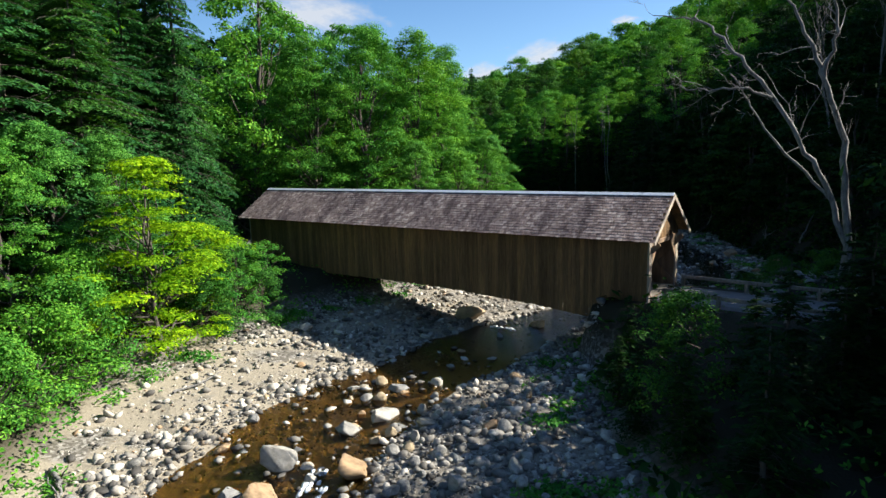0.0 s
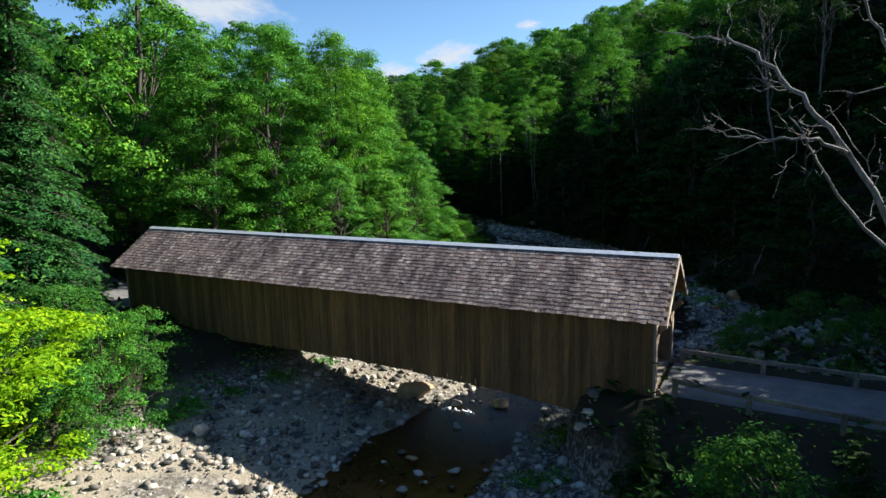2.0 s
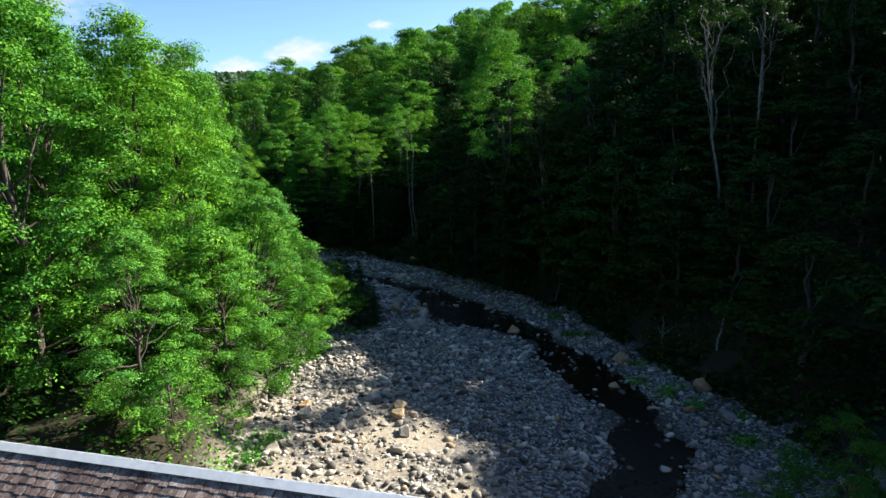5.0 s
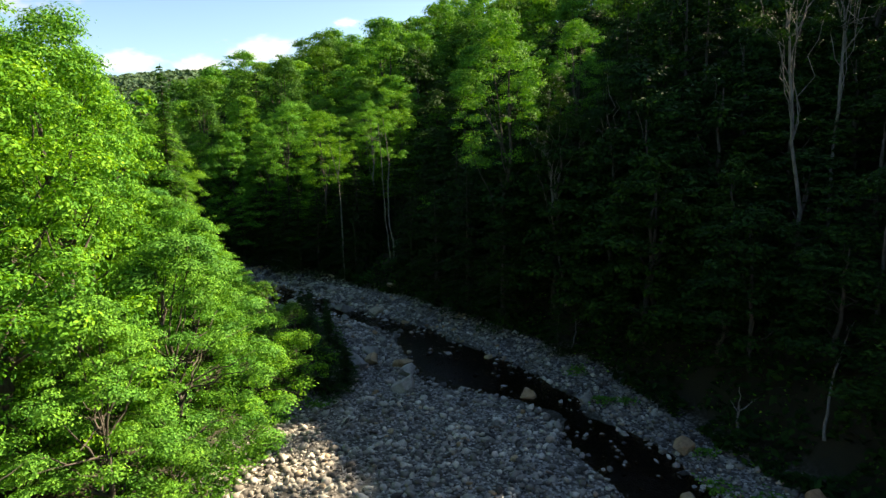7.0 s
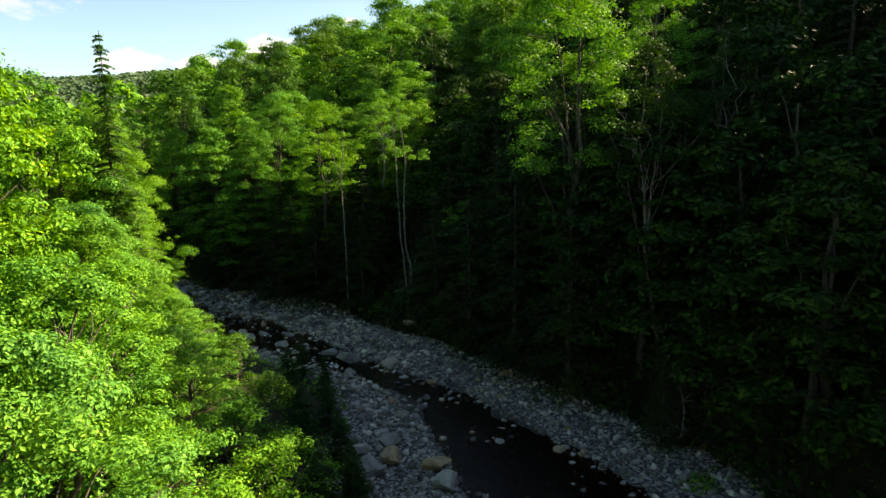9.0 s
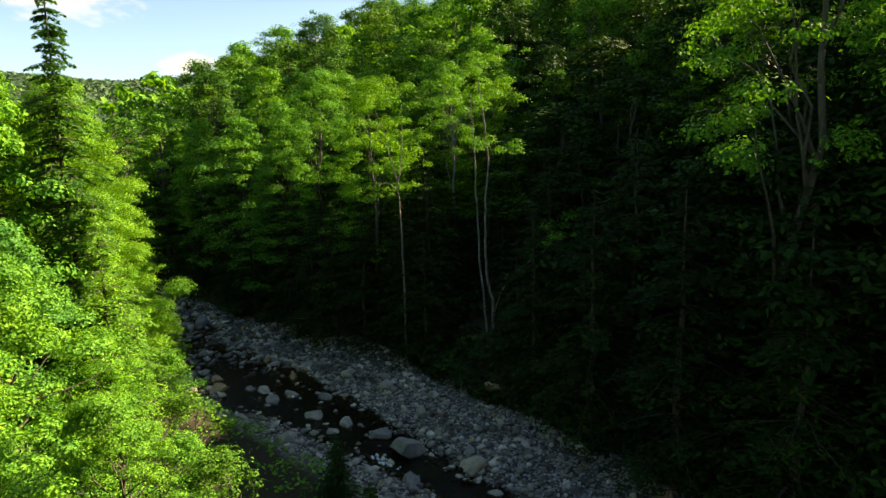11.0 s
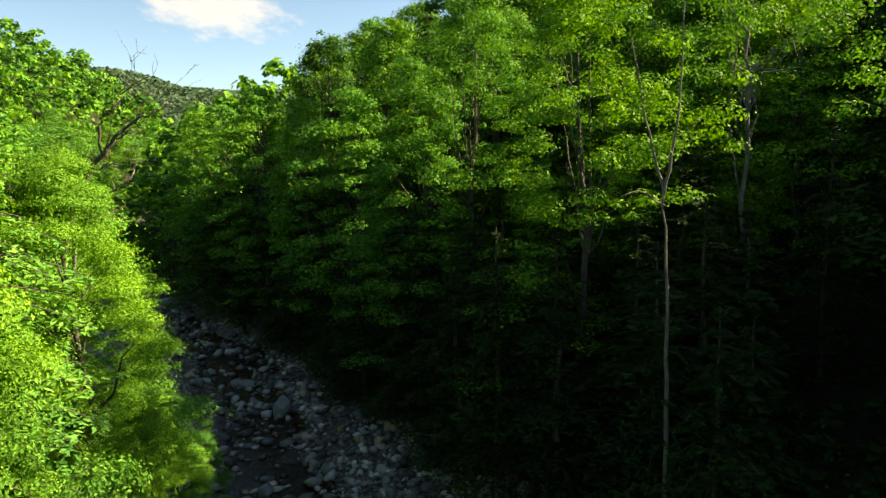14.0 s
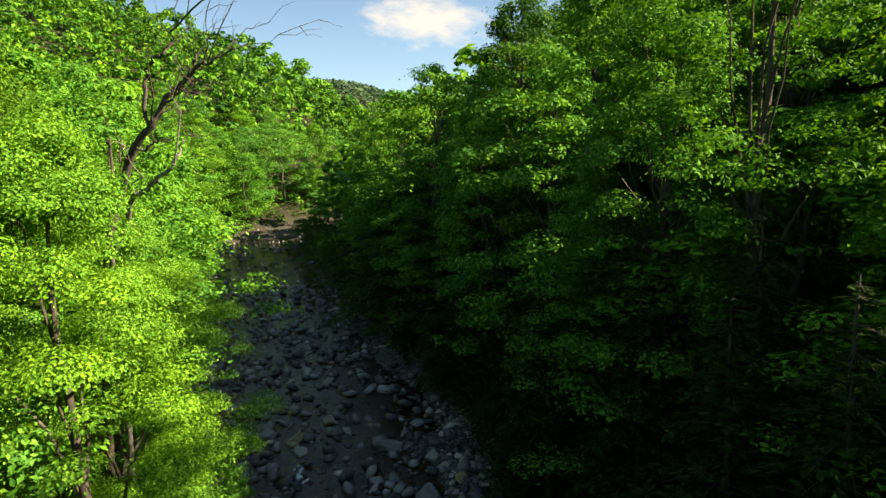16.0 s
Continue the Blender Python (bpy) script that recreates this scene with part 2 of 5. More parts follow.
def shingle_material(name, each):
    """Old split shingles: each its own tone, with split grain, curled dark butts, soot-dark stains and pale lichen."""
    m, n, l, b = material(name, 0.85, 0, 0.25)
    g = n.new("ShaderNodeNewGeometry")
    turn = n.new("ShaderNodeVectorRotate")
    turn.rotation_type = "Z_AXIS"
    turn.inputs["Angle"].default_value = radians(36.93)
    l.new(g.outputs["Position"], turn.inputs["Vector"])

    def scaled(k):
        mp = n.new("ShaderNodeMapping")
        mp.inputs["Scale"].default_value = k
        l.new(turn.outputs[0], mp.inputs["Vector"])
        return mp.outputs[0]
    grain = tex(n, l, "ShaderNodeTexNoise", scaled((34, 7, 7)), Scale=1.0, Detail=6.0, Roughness=0.7)
    stain = tex(n, l, "ShaderNodeTexNoise", scaled((0.8, 0.28, 0.28)), Scale=1.0, Detail=9.0, Roughness=0.72)
    speck = tex(n, l, "ShaderNodeTexNoise", scaled((7, 7, 7)), Scale=1.0, Detail=8.0, Roughness=0.75)
    c = ramp(n, l, one_each(n) if each else island(n), (0.0, (0.105, 0.078, 0.074)), (0.35, (0.165, 0.128, 0.12)), (0.8, (0.22, 0.178, 0.168)), (1.0, (0.33, 0.29, 0.27)))
    c = mix(n, l, 0.9, c, ramp(n, l, grain.outputs[0], (0.36, (0.32, 0.29, 0.29)), (0.5, (1, 1, 1)), (0.66, (1.9, 1.86, 1.8))), "MULTIPLY")
    c = mix(n, l, 0.9, c, ramp(n, l, stain.outputs[0], (0.38, (0.36, 0.31, 0.34)), (0.5, (0.95, 0.9, 0.9)), (0.62, (1.5, 1.45, 1.36))), "MULTIPLY")
    c = mix(n, l, ramp(n, l, speck.outputs[0], (0.57, (0, 0, 0)), (0.68, (1, 1, 1))), c, (0.4, 0.39, 0.34))
    l.new(c, b.inputs["Base Color"])
    h = mix(n, l, 0.5, grain.outputs[0], speck.outputs[0])
    bump(n, l, b, h, 0.7, 0.02)
    return m


SHINGLE, SHINGLE_REST = shingle_material("cedar_shingle", True), shingle_material("cedar_shingle_field", False)


def plain_material(name, dark, light, rough=0.8, metal=0.0, scale=4.0, depth=0.01):
    m, n, l, b = material(name, rough, metal)
    t = tex(n, l, "ShaderNodeTexNoise", place(n, l), Scale=scale, Detail=7.0, Roughness=0.65)
    l.new(ramp(n, l, t.outputs[0], (0.3, dark), (0.7, light)), b.inputs["Base Color"])
    bump(n, l, b, t.outputs[0], 0.3, depth)
    return m


RIDGE_METAL = plain_material("galvanised_ridge_cap", (0.66, 0.69, 0.72), (0.82, 0.85, 0.88), 0.5, 0.3)
ROAD = plain_material("packed_grey_road", (0.1, 0.1, 0.1), (0.18, 0.18, 0.178), 0.9, 0, 1.5, 0.02)
MASONRY = plain_material("abutment_stone", (0.14, 0.13, 0.115), (0.3, 0.28, 0.25), 0.9, 0, 3.0, 0.03)


def cloud_material():
    """Bright cumulus far off: ragged puffs, thin at their edges."""
    m, n, l, b = material("sunlit_cloud", 1.0)
    c = n.new("ShaderNodeTexCoord")
    puff = tex(n, l, "ShaderNodeTexNoise", place(n, l, (2.6, 2.6, 2.6)), Scale=1.0, Detail=9.0, Roughness=0.6)
    r = n.new("ShaderNodeVectorMath")
    r.operation = "LENGTH"
    l.new(c.outputs["Object"], r.inputs[0])
    a = n.new("ShaderNodeMath")
    a.operation = "SUBTRACT"
    l.new(puff.outputs[0], a.inputs[0])
    h = n.new("ShaderNodeMath")
    h.operation = "MULTIPLY"
    h.inputs[1].default_value = 0.62
    l.new(r.outputs["Value"], h.inputs[0])
    l.new(h.outputs[0], a.inputs[1])
    alpha = ramp(n, l, a.outputs[0], (0.0, (0, 0, 0)), (0.42, (0.88, 0.88, 0.88)))
    e, t, s = n.new("ShaderNodeEmission"), n.new("ShaderNodeBsdfTransparent"), n.new("ShaderNodeMixShader")
    e.inputs[0].default_value = (0.93, 0.96, 1.0, 1)
    e.inputs[1].default_value = CLOUD_LIGHT
    l.new(alpha, s.inputs[0])
    l.new(t.outputs[0], s.inputs[1])
    l.new(e.outputs[0], s.inputs[2])
    l.new(s.outputs[0], n["Material Output"].inputs[0])
    return m


CLOUD_LIGHT = 0.31
CLOUD = cloud_material()


# ---- mesh helpers ----
def mesh_of(name, verts, faces, mat, smooth=False):
    """A mesh from arrays: verts (n, 3) and faces (m, 3) or (m, 4)."""
    verts, faces = np.asarray(verts, np.float32), np.asarray(faces, np.int32)
    me = bpy.data.meshes.new(name)
    k = faces.shape[1]
    me.vertices.add(len(verts))
    me.vertices.foreach_set("co", verts.ravel())
    me.loops.add(faces.size)
    me.loops.foreach_set("vertex_index", faces.ravel())
    me.polygons.add(len(faces))
    me.polygons.foreach_set("loop_start", np.arange(0, faces.size, k, dtype=np.int32))
    me.polygons.foreach_set("use_smooth", np.full(len(faces), smooth))
    me.update(calc_edges=True)
    me.materials.append(mat)
    return me


def part(name, me, parent, label="", m=None):
    """A mesh as one object under a thing or a part."""
    ob = new(name, me)
    ob.parent = parent
    if m is not None:
        ob.matrix_basis = m
    return tagged(ob, label)


def empty(name, m=None):
    ob = new(name)
    ob.empty_display_size = 0.2
    if m is not None:
        ob.matrix_basis = m
    return ob


def box_arrays(x0, x1, y0, y1, z0, z1):
    v = np.array([(x, y, z) for z in (z0, z1) for y in (y0, y1) for x in (x0, x1)], float)
    f = np.array([(0, 2, 3, 1), (4, 5, 7, 6), (0, 1, 5, 4), (2, 6, 7, 3), (0, 4, 6, 2), (1, 3, 7, 5)])
    return v, f


def box(name, x0, x1, y0, y1, z0, z1, mat, worn=0.01):
    """A beam or board with worn, chamfered edges."""
    bm = bmesh.new()
    bmesh.ops.create_cube(bm, size=1)
    for v in bm.verts:
        v.co = Vector(((x0 + x1) / 2 + v.co.x * (x1 - x0), (y0 + y1) / 2 + v.co.y * (y1 - y0), (z0 + z1) / 2 + v.co.z * (z1 - z0)))
    bmesh.ops.bevel(bm, geom=bm.edges[:], offset=worn, segments=1, affect="EDGES")
    me = bpy.data.meshes.new(name)
    bm.to_mesh(me)
    bm.free()
    me.materials.append(mat)
    return me


def joined(pieces):
    """Several (verts, faces) arrays as one."""
    vs, fs, k = [], [], 0
    for v, f in pieces:
        vs.append(v)
        fs.append(np.asarray(f) + k)
        k += len(v)
    return np.concatenate(vs), np.concatenate(fs)


def tube(points, radii, sides=7):
    """A tapered limb along points."""
    p, r = np.asarray(points, float), np.asarray(radii, float)
    d = np.gradient(p, axis=0)
    d /= np.linalg.norm(d, axis=1, keepdims=True) + 1e-9
    ref = np.where(np.abs(d[:, 2:3]) > 0.9, np.array([[1.0, 0, 0]]), np.array([[0, 0, 1.0]]))
    a = np.cross(d, ref)
    a /= np.linalg.norm(a, axis=1, keepdims=True)
    b = np.cross(d, a)
    ang = np.linspace(0, 2 * np.pi, sides, endpoint=False)
    ring = a[:, None] * np.cos(ang)[None, :, None] + b[:, None] * np.sin(ang)[None, :, None]
    v = (p[:, None] + ring * r[:, None, None]).reshape(-1, 3)
    i, j = np.meshgrid(np.arange(len(p) - 1), np.arange(sides), indexing="ij")
    i, j = i.ravel(), j.ravel()
    k = (j + 1) % sides
    f = np.stack([i * sides + j, i * sides + k, (i + 1) * sides + k, (i + 1) * sides + j], 1)
    return v, f


def bent(rng, start, end, wobble, n=6):
    """A crooked line from start to end."""
    s, e = np.asarray(start, float), np.asarray(end, float)
    t = np.linspace(0, 1, n)[:, None]
    w = rng.normal(0, 1, (n, 3)) * wobble * np.sin(np.pi * t)
    return s + (e - s) * t + w


def leaves(rng, centres, normals, length, width, fold=0.25):
    """One pointed leaf, folded along its rib, at each centre."""
    n = len(centres)
    nn = normals / (np.linalg.norm(normals, axis=1, keepdims=True) + 1e-9)
    t = np.cross(nn, rng.normal(0, 1, (n, 3)))
    t /= np.linalg.norm(t, axis=1, keepdims=True) + 1e-9
    s = np.cross(nn, t)
    k = rng.uniform(0.65, 1.35, (n, 1))
    ln, wd = length * k / 2, width * k / 2
    v = np.stack([centres - t * ln, centres + s * wd + nn * wd * fold - t * ln * 0.15, centres + t * ln, centres - s * wd + nn * wd * fold - t * ln * 0.15], 1).reshape(-1, 3)
    return v, np.arange(n * 4).reshape(n, 4)


# ---- lie of the land ----
# along the valley: left bank, left shore, right shore, right bank
VALLEY = np.array([
    (-60, -14, -10, -3, 4), (19, -14, -11, -3, 5.5), (24, -15, -9.8, -2, 5.8), (28, -15.5, -7.5, 0.5, 6.3), (31, -15, -4.5, 3.5, 7.5),
    (36, -13, -1.5, 7.2, 12), (40, -11, 3, 10.5, 21), (45, -5, 11, 18, 28), (50, 0, 20, 25.5, 30), (56, 2, 23, 27.3, 30.6), (62, 3.5, 24, 28.5, 31),
    (68, 5.3, 24.6, 29, 32), (72.5, 8, 24.9, 29.4, 32.6), (75, 10, 23.4, 29.2, 33), (78, 14, 20.9, 28.6, 32.8), (84, 16.5, 21.2, 28.2, 32.2), (90, 18.6, 21.8, 26.2, 30.8), (96, 18.6, 20.6, 23.4, 29),
    (101, 16, 18.2, 21.6, 27.6), (105, 13.6, 15.6, 20.4, 25.4), (109, 10.4, 12, 19.4, 24.4), (113, 9, 10.6, 18.2, 24), (116.5, 7.6, 9.4, 16, 23.2), (120, 5.6, 7.6, 13.3, 21.6), (125, 2.6, 4.6, 11.7, 18.6), (129, 0, 1.6, 11.6, 13), (138, -6, -4.5, 8.8, 9.8),
    (148, -12.5, -11, 1.8, 3), (177, -31.5, -30, -15, -13.6), (207, -50, -48, -33, -31), (222, -52, -50, -37, -31), (240, -41, -39, -24, -18), (260, -21, -19, -5, 1),
    (300, 15, 17, 31, 37), (400, 90, 92, 106, 112), (900, 300, 304, 320, 326)], float)


def valley(y):
    return [np.interp(y, VALLEY[:, 0], VALLEY[:, i]) for i in (1, 2, 3, 4)]


# where the hillsides begin once the stream has swung away behind the eastern woods
WEST_FOOT = np.array([(207, -50), (230, -63), (260, -74), (300, -92), (420, -150), (900, -320)], float)
EAST_FOOT = np.array([(207, -28), (230, -32), (260, -32), (300, -27), (400, 0), (900, 150)], float)


def water_level(y):
    return -0.5 + 0.015 * np.minimum(y, 330)


def smooth01(a):
    a = np.clip(a, 0, 1)
    return a * a * (3 - 2 * a)


def rolling(x, y, seed=0.0):
    """Gentle unevenness, about -1 to 1."""
    return (np.sin(x * 0.31 + 1.7 * np.sin(y * 0.23 + seed) + seed) + np.sin(y * 0.37 + 1.3 * np.sin(x * 0.29 - seed)) + 0.6 * np.sin(x * 0.83 + y * 0.71 + seed)) / 2.6


ROAD_EAST = np.array([(12.0, 32.2), (17.0, 28.2), (30, 19.0), (48, 8.0), (90, -12)], float)
ROAD_WEST = np.array([(-15.4, 52.6), (-19.5, 56.5), (-24.5, 63.5), (-29, 73), (-34.5, 84), (-41, 96), (-50, 112)], float)
ROAD_Z = 3.65


def road_distance(x, y):
    best = np.full(np.shape(x), 1e9)
    for path in (ROAD_EAST, ROAD_WEST):
        for (ax, ay), (bx, by) in zip(path[:-1], path[1:]):
            t = np.clip(((x - ax) * (bx - ax) + (y - ay) * (by - ay)) / ((bx - ax) ** 2 + (by - ay) ** 2), 0, 1)
            best = np.minimum(best, np.hypot(x - ax - t * (bx - ax), y - ay - t * (by - ay)))
    return best


def land(x, y):
    """Height of the ground, and how far it is stream bed (1) or wood (0)."""
    x, y = np.asarray(x, float), np.asarray(y, float)
    lb, ls, rs, rb = valley(y)
    w = water_level(y)
    half, mid = (rs - ls) / 2, (rs + ls) / 2
    q = np.clip(np.abs(x - mid) / half, 0, 1)
    z = w - 0.36 * (1 - q ** 2)
    z = z + np.where(x < ls, 0.06 + 0.05 * np.minimum(ls - x, ls - lb), 0) + np.where(x > rs, 0.06 + 0.06 * np.minimum(x - rs, rb - rs), 0)
    dl, dr = np.maximum(lb - x, 0), np.maximum(x - rb, 0)
    far = np.interp(y, (110, 190, 330), (0, 0.6, 1.0))
    left_flat = np.interp(y, (0, 60, 110, 150, 300), (24, 34, 20, 6, 4))
    wf = np.where(y < 207, lb, np.interp(y, WEST_FOOT[:, 0], WEST_FOOT[:, 1]))
    ef = np.where(y < 207, rb, np.interp(y, EAST_FOOT[:, 0], EAST_FOOT[:, 1]))
    left_hill = np.interp(y, (0, 60, 120, 200, 400), (0.34, 0.3, 0.4, 0.5, 0.45)) * np.maximum(wf - x - left_flat, 0)
    bench = np.interp(y, (-60, 34, 42, 50), (26, 26, 12, 2.5))
    steep = np.interp(y, (0, 100, 118, 150, 210, 330), (0.68, 0.68, 0.5, 0.43, 0.33, 0.27))
    right_hill = steep * np.maximum(x - ef - bench, 0)
    soft = lambda h, top: top * np.tanh(h / top)
    z = z + np.where(dl > 0, 1.9 * smooth01(dl / 5) + 0.03 * np.minimum(dl, 40) + soft(left_hill, 62), 0)
    z = z + np.where(dr > 0, 1.6 * smooth01(dr / 5) + 0.03 * np.minimum(dr, 40) + soft(right_hill, 75), 0)
    z = z + (146 + 12 * smooth01((-x - 140) / 260)) * smooth01((y - 650) / 700) * (1 + 0.12 * np.sin(x * 0.004 + 1) + 0.05 * np.sin(x * 0.013))
    z = z + 46 * smooth01((-0.927 * (x - 15) - 0.375 * (y - 107) + 36) / 66) * smooth01((y - 214) / 130) * (1 - smooth01((y - 480) / 260))
    bed = 1 - smooth01((np.maximum(dl, dr) - 0.3) / 2.2)
    # upstream and in the channel the bed takes on more dark floor colour
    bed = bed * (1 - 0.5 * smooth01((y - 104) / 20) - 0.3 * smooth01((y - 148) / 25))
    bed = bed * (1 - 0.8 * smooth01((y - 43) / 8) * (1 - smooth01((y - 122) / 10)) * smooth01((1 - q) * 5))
    z = z + rolling(x, y) * (0.08 + 0.35 * (1 - bed) + 0.02 * np.minimum(dl + dr, 60)) + 0.06 * rolling(x * 4, y * 4, 2.0)
    for ex, ey in ((12.9, 31.2), (-16.0, 53.2)):
        fill = 2.7 - 0.75 * np.maximum(np.hypot(x - ex, y - ey) - 2.2, 0) + 0.25 * rolling(x * 3, y * 3, 3.0)
        bed = np.where(fill > z, 0.0, bed)
        z = np.maximum(z, fill)
    k = 1 - smooth01((road_distance(x, y) - 3.0) / 4.0)
    k = k * (1 - bed)
    return z * (1 - k) + (ROAD_Z - 0.12) * k, bed


def land_z(x, y):
    return float(land(x, y)[0])


def build_ground():
    def steps(*runs):
        return np.unique(np.concatenate([np.arange(a, b, s) for a, b, s in runs]))
    xs = steps((-2600, -1000, 200), (-1000, -400, 40), (-400, -120, 20), (-120, -34, 4), (-34, 46, 0.75), (46, 120, 4), (120, 400, 20), (400, 600, 50), (600, 2601, 200))
    ys = steps((-1500, -100, 200), (-100, 10, 6), (10, 165, 0.8), (165, 300, 3), (300, 700, 10), (700, 1600, 25), (1600, 3001, 150))
    gx, gy = np.meshgrid(xs, ys, indexing="ij")
    z, bed = land(gx, gy)
    v = np.stack([gx, gy, z], -1).reshape(-1, 3)
    i, j = np.meshgrid(np.arange(len(xs) - 1), np.arange(len(ys) - 1), indexing="ij")
    a = (i * len(ys) + j).ravel()
    f = np.stack([a, a + len(ys), a + len(ys) + 1, a + 1], 1)
    me = mesh_of("ground", v, f, GROUND, True)
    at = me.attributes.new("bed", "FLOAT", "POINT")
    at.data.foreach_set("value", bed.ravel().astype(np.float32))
    lb, ls, rs, rb = valley(gy)
    # the second term's buff sand also paints the bar's sunlit patch brighter
    sand_and_sun = (1 - smooth01((gy - 34) / 6)) * smooth01((rs - 0.5 - gx) / 1.5) * (1 + 2.5 * smooth01((gx - ls) / 1.2)) + 0.8 * (1 - smooth01((gy - 64) / 5)) * (1 - smooth01((gx - 12) / 3))
    at = me.attributes.new("sand_and_sun", "FLOAT", "POINT")
    at.data.foreach_set("value", np.clip(sand_and_sun, 0, 3).ravel().astype(np.float32))
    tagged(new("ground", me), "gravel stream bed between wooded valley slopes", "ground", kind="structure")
    ys = np.concatenate([np.arange(-60, 170, 1.0), np.arange(170, 900, 8.0)])
    lb, ls, rs, rb = valley(ys)
    across = np.linspace(0, 1, 9)
    px = (ls - 1.2)[:, None] * (1 - across) + (rs + 1.2)[:, None] * across
    v = np.stack([px, np.repeat(ys[:, None], 9, 1), np.repeat(water_level(ys)[:, None], 9, 1)], -1).reshape(-1, 3)
    i, j = np.meshgrid(np.arange(len(ys) - 1), np.arange(8), indexing="ij")
    a = (i * 9 + j).ravel()
    me = mesh_of("water", v, np.stack([a, a + 1, a + 10, a + 9], 1), WATER, True)
    depth = smooth01((ys - 29) / 7) * (1 - 0.6 * smooth01((ys - 108) / 8))
    at = me.attributes.new("depth", "FLOAT", "POINT")
    at.data.foreach_set("value", np.repeat(depth[:, None], 9, 1).ravel().astype(np.float32))
    tagged(new("water", me), "clear shallow brown stream water over stones", "water", kind="structure")


build_ground()


def build_road(name, path, label):
    t = np.linspace(0, len(path) - 1, 60)
    x, y = np.interp(t, range(len(path)), path[:, 0]), np.interp(t, range(len(path)), path[:, 1])
    for _ in range(6):
        x[1:-1], y[1:-1] = (x[:-2] + x[1:-1] * 2 + x[2:]) / 4, (y[:-2] + y[1:-1] * 2 + y[2:]) / 4
    d = np.stack([np.gradient(x), np.gradient(y)], 1)
    d /= np.linalg.norm(d, axis=1, keepdims=True)
    rows = []
    for off, dz in ((-2.1, -0.25), (-1.9, 0.0), (-0.9, 0.05), (0, 0.02), (0.9, 0.05), (1.9, 0.0), (2.1, -0.25)):
        rows.append(np.stack([x - d[:, 1] * off, y + d[:, 0] * off, np.full(60, ROAD_Z + dz)], 1))
    v = np.stack(rows, 1).reshape(-1, 3)
    i, j = np.meshgrid(np.arange(59), np.arange(6), indexing="ij")
    a = (i * 7 + j).ravel()
    tagged(new(name, mesh_of(name, v, np.stack([a, a + 7, a + 8, a + 1], 1), ROAD, True)), label, "road", kind="structure")


build_road("road_east", ROAD_EAST, "packed grey gravel road leading off the bridge")
build_road("road_west", ROAD_WEST, "packed grey gravel road winding into the wood")


def build_cloud(azimuth, elevation, width, height, tilt=0.0, far=2400.0):
    a, e = radians(azimuth), radians(elevation)
    at = Vector((math.sin(a) * math.cos(e), math.cos(a) * math.cos(e), math.sin(e))) * far
    m = look(at, (0, 0, 0), tilt) @ Matrix.Diagonal((far * math.tan(radians(width / 2)), far * math.tan(radians(height / 2)), 1, 1))
    v = [(-1, -1, 0), (1, -1, 0), (1, 1, 0), (-1, 1, 0)]
    ob = new("backdrop", mesh_of("backdrop", v, [(0, 1, 2, 3)], CLOUD))
    ob.matrix_basis = m
    tagged(ob, "small bright white cumulus cloud in a blue sky", "cloud", kind="structure")


for az, el, w, h, tilt in ((-11.5, 13.4, 15, 6.5, 8), (9.2, 9.5, 8.5, 3.6, -6), (4.0, 8.1, 6, 2.8, 0), (-1.4, 8.2, 7, 3.0, 0), (16.4, 11.9, 3.2, 1.2, 0)):
    build_cloud(az, el, w, h, tilt)


# ---- the covered bridge ----
BRIDGE = pose(-1.5, 42.4, 0, 0, 0, -36.93)
LENGTH, RIDGE_Z, EAVE_Z, FOOT_Z, DECK_Z = 33.4, 9.0, 6.95, 2.9, 3.7
HALF, EAVE = 2.45, 2.95


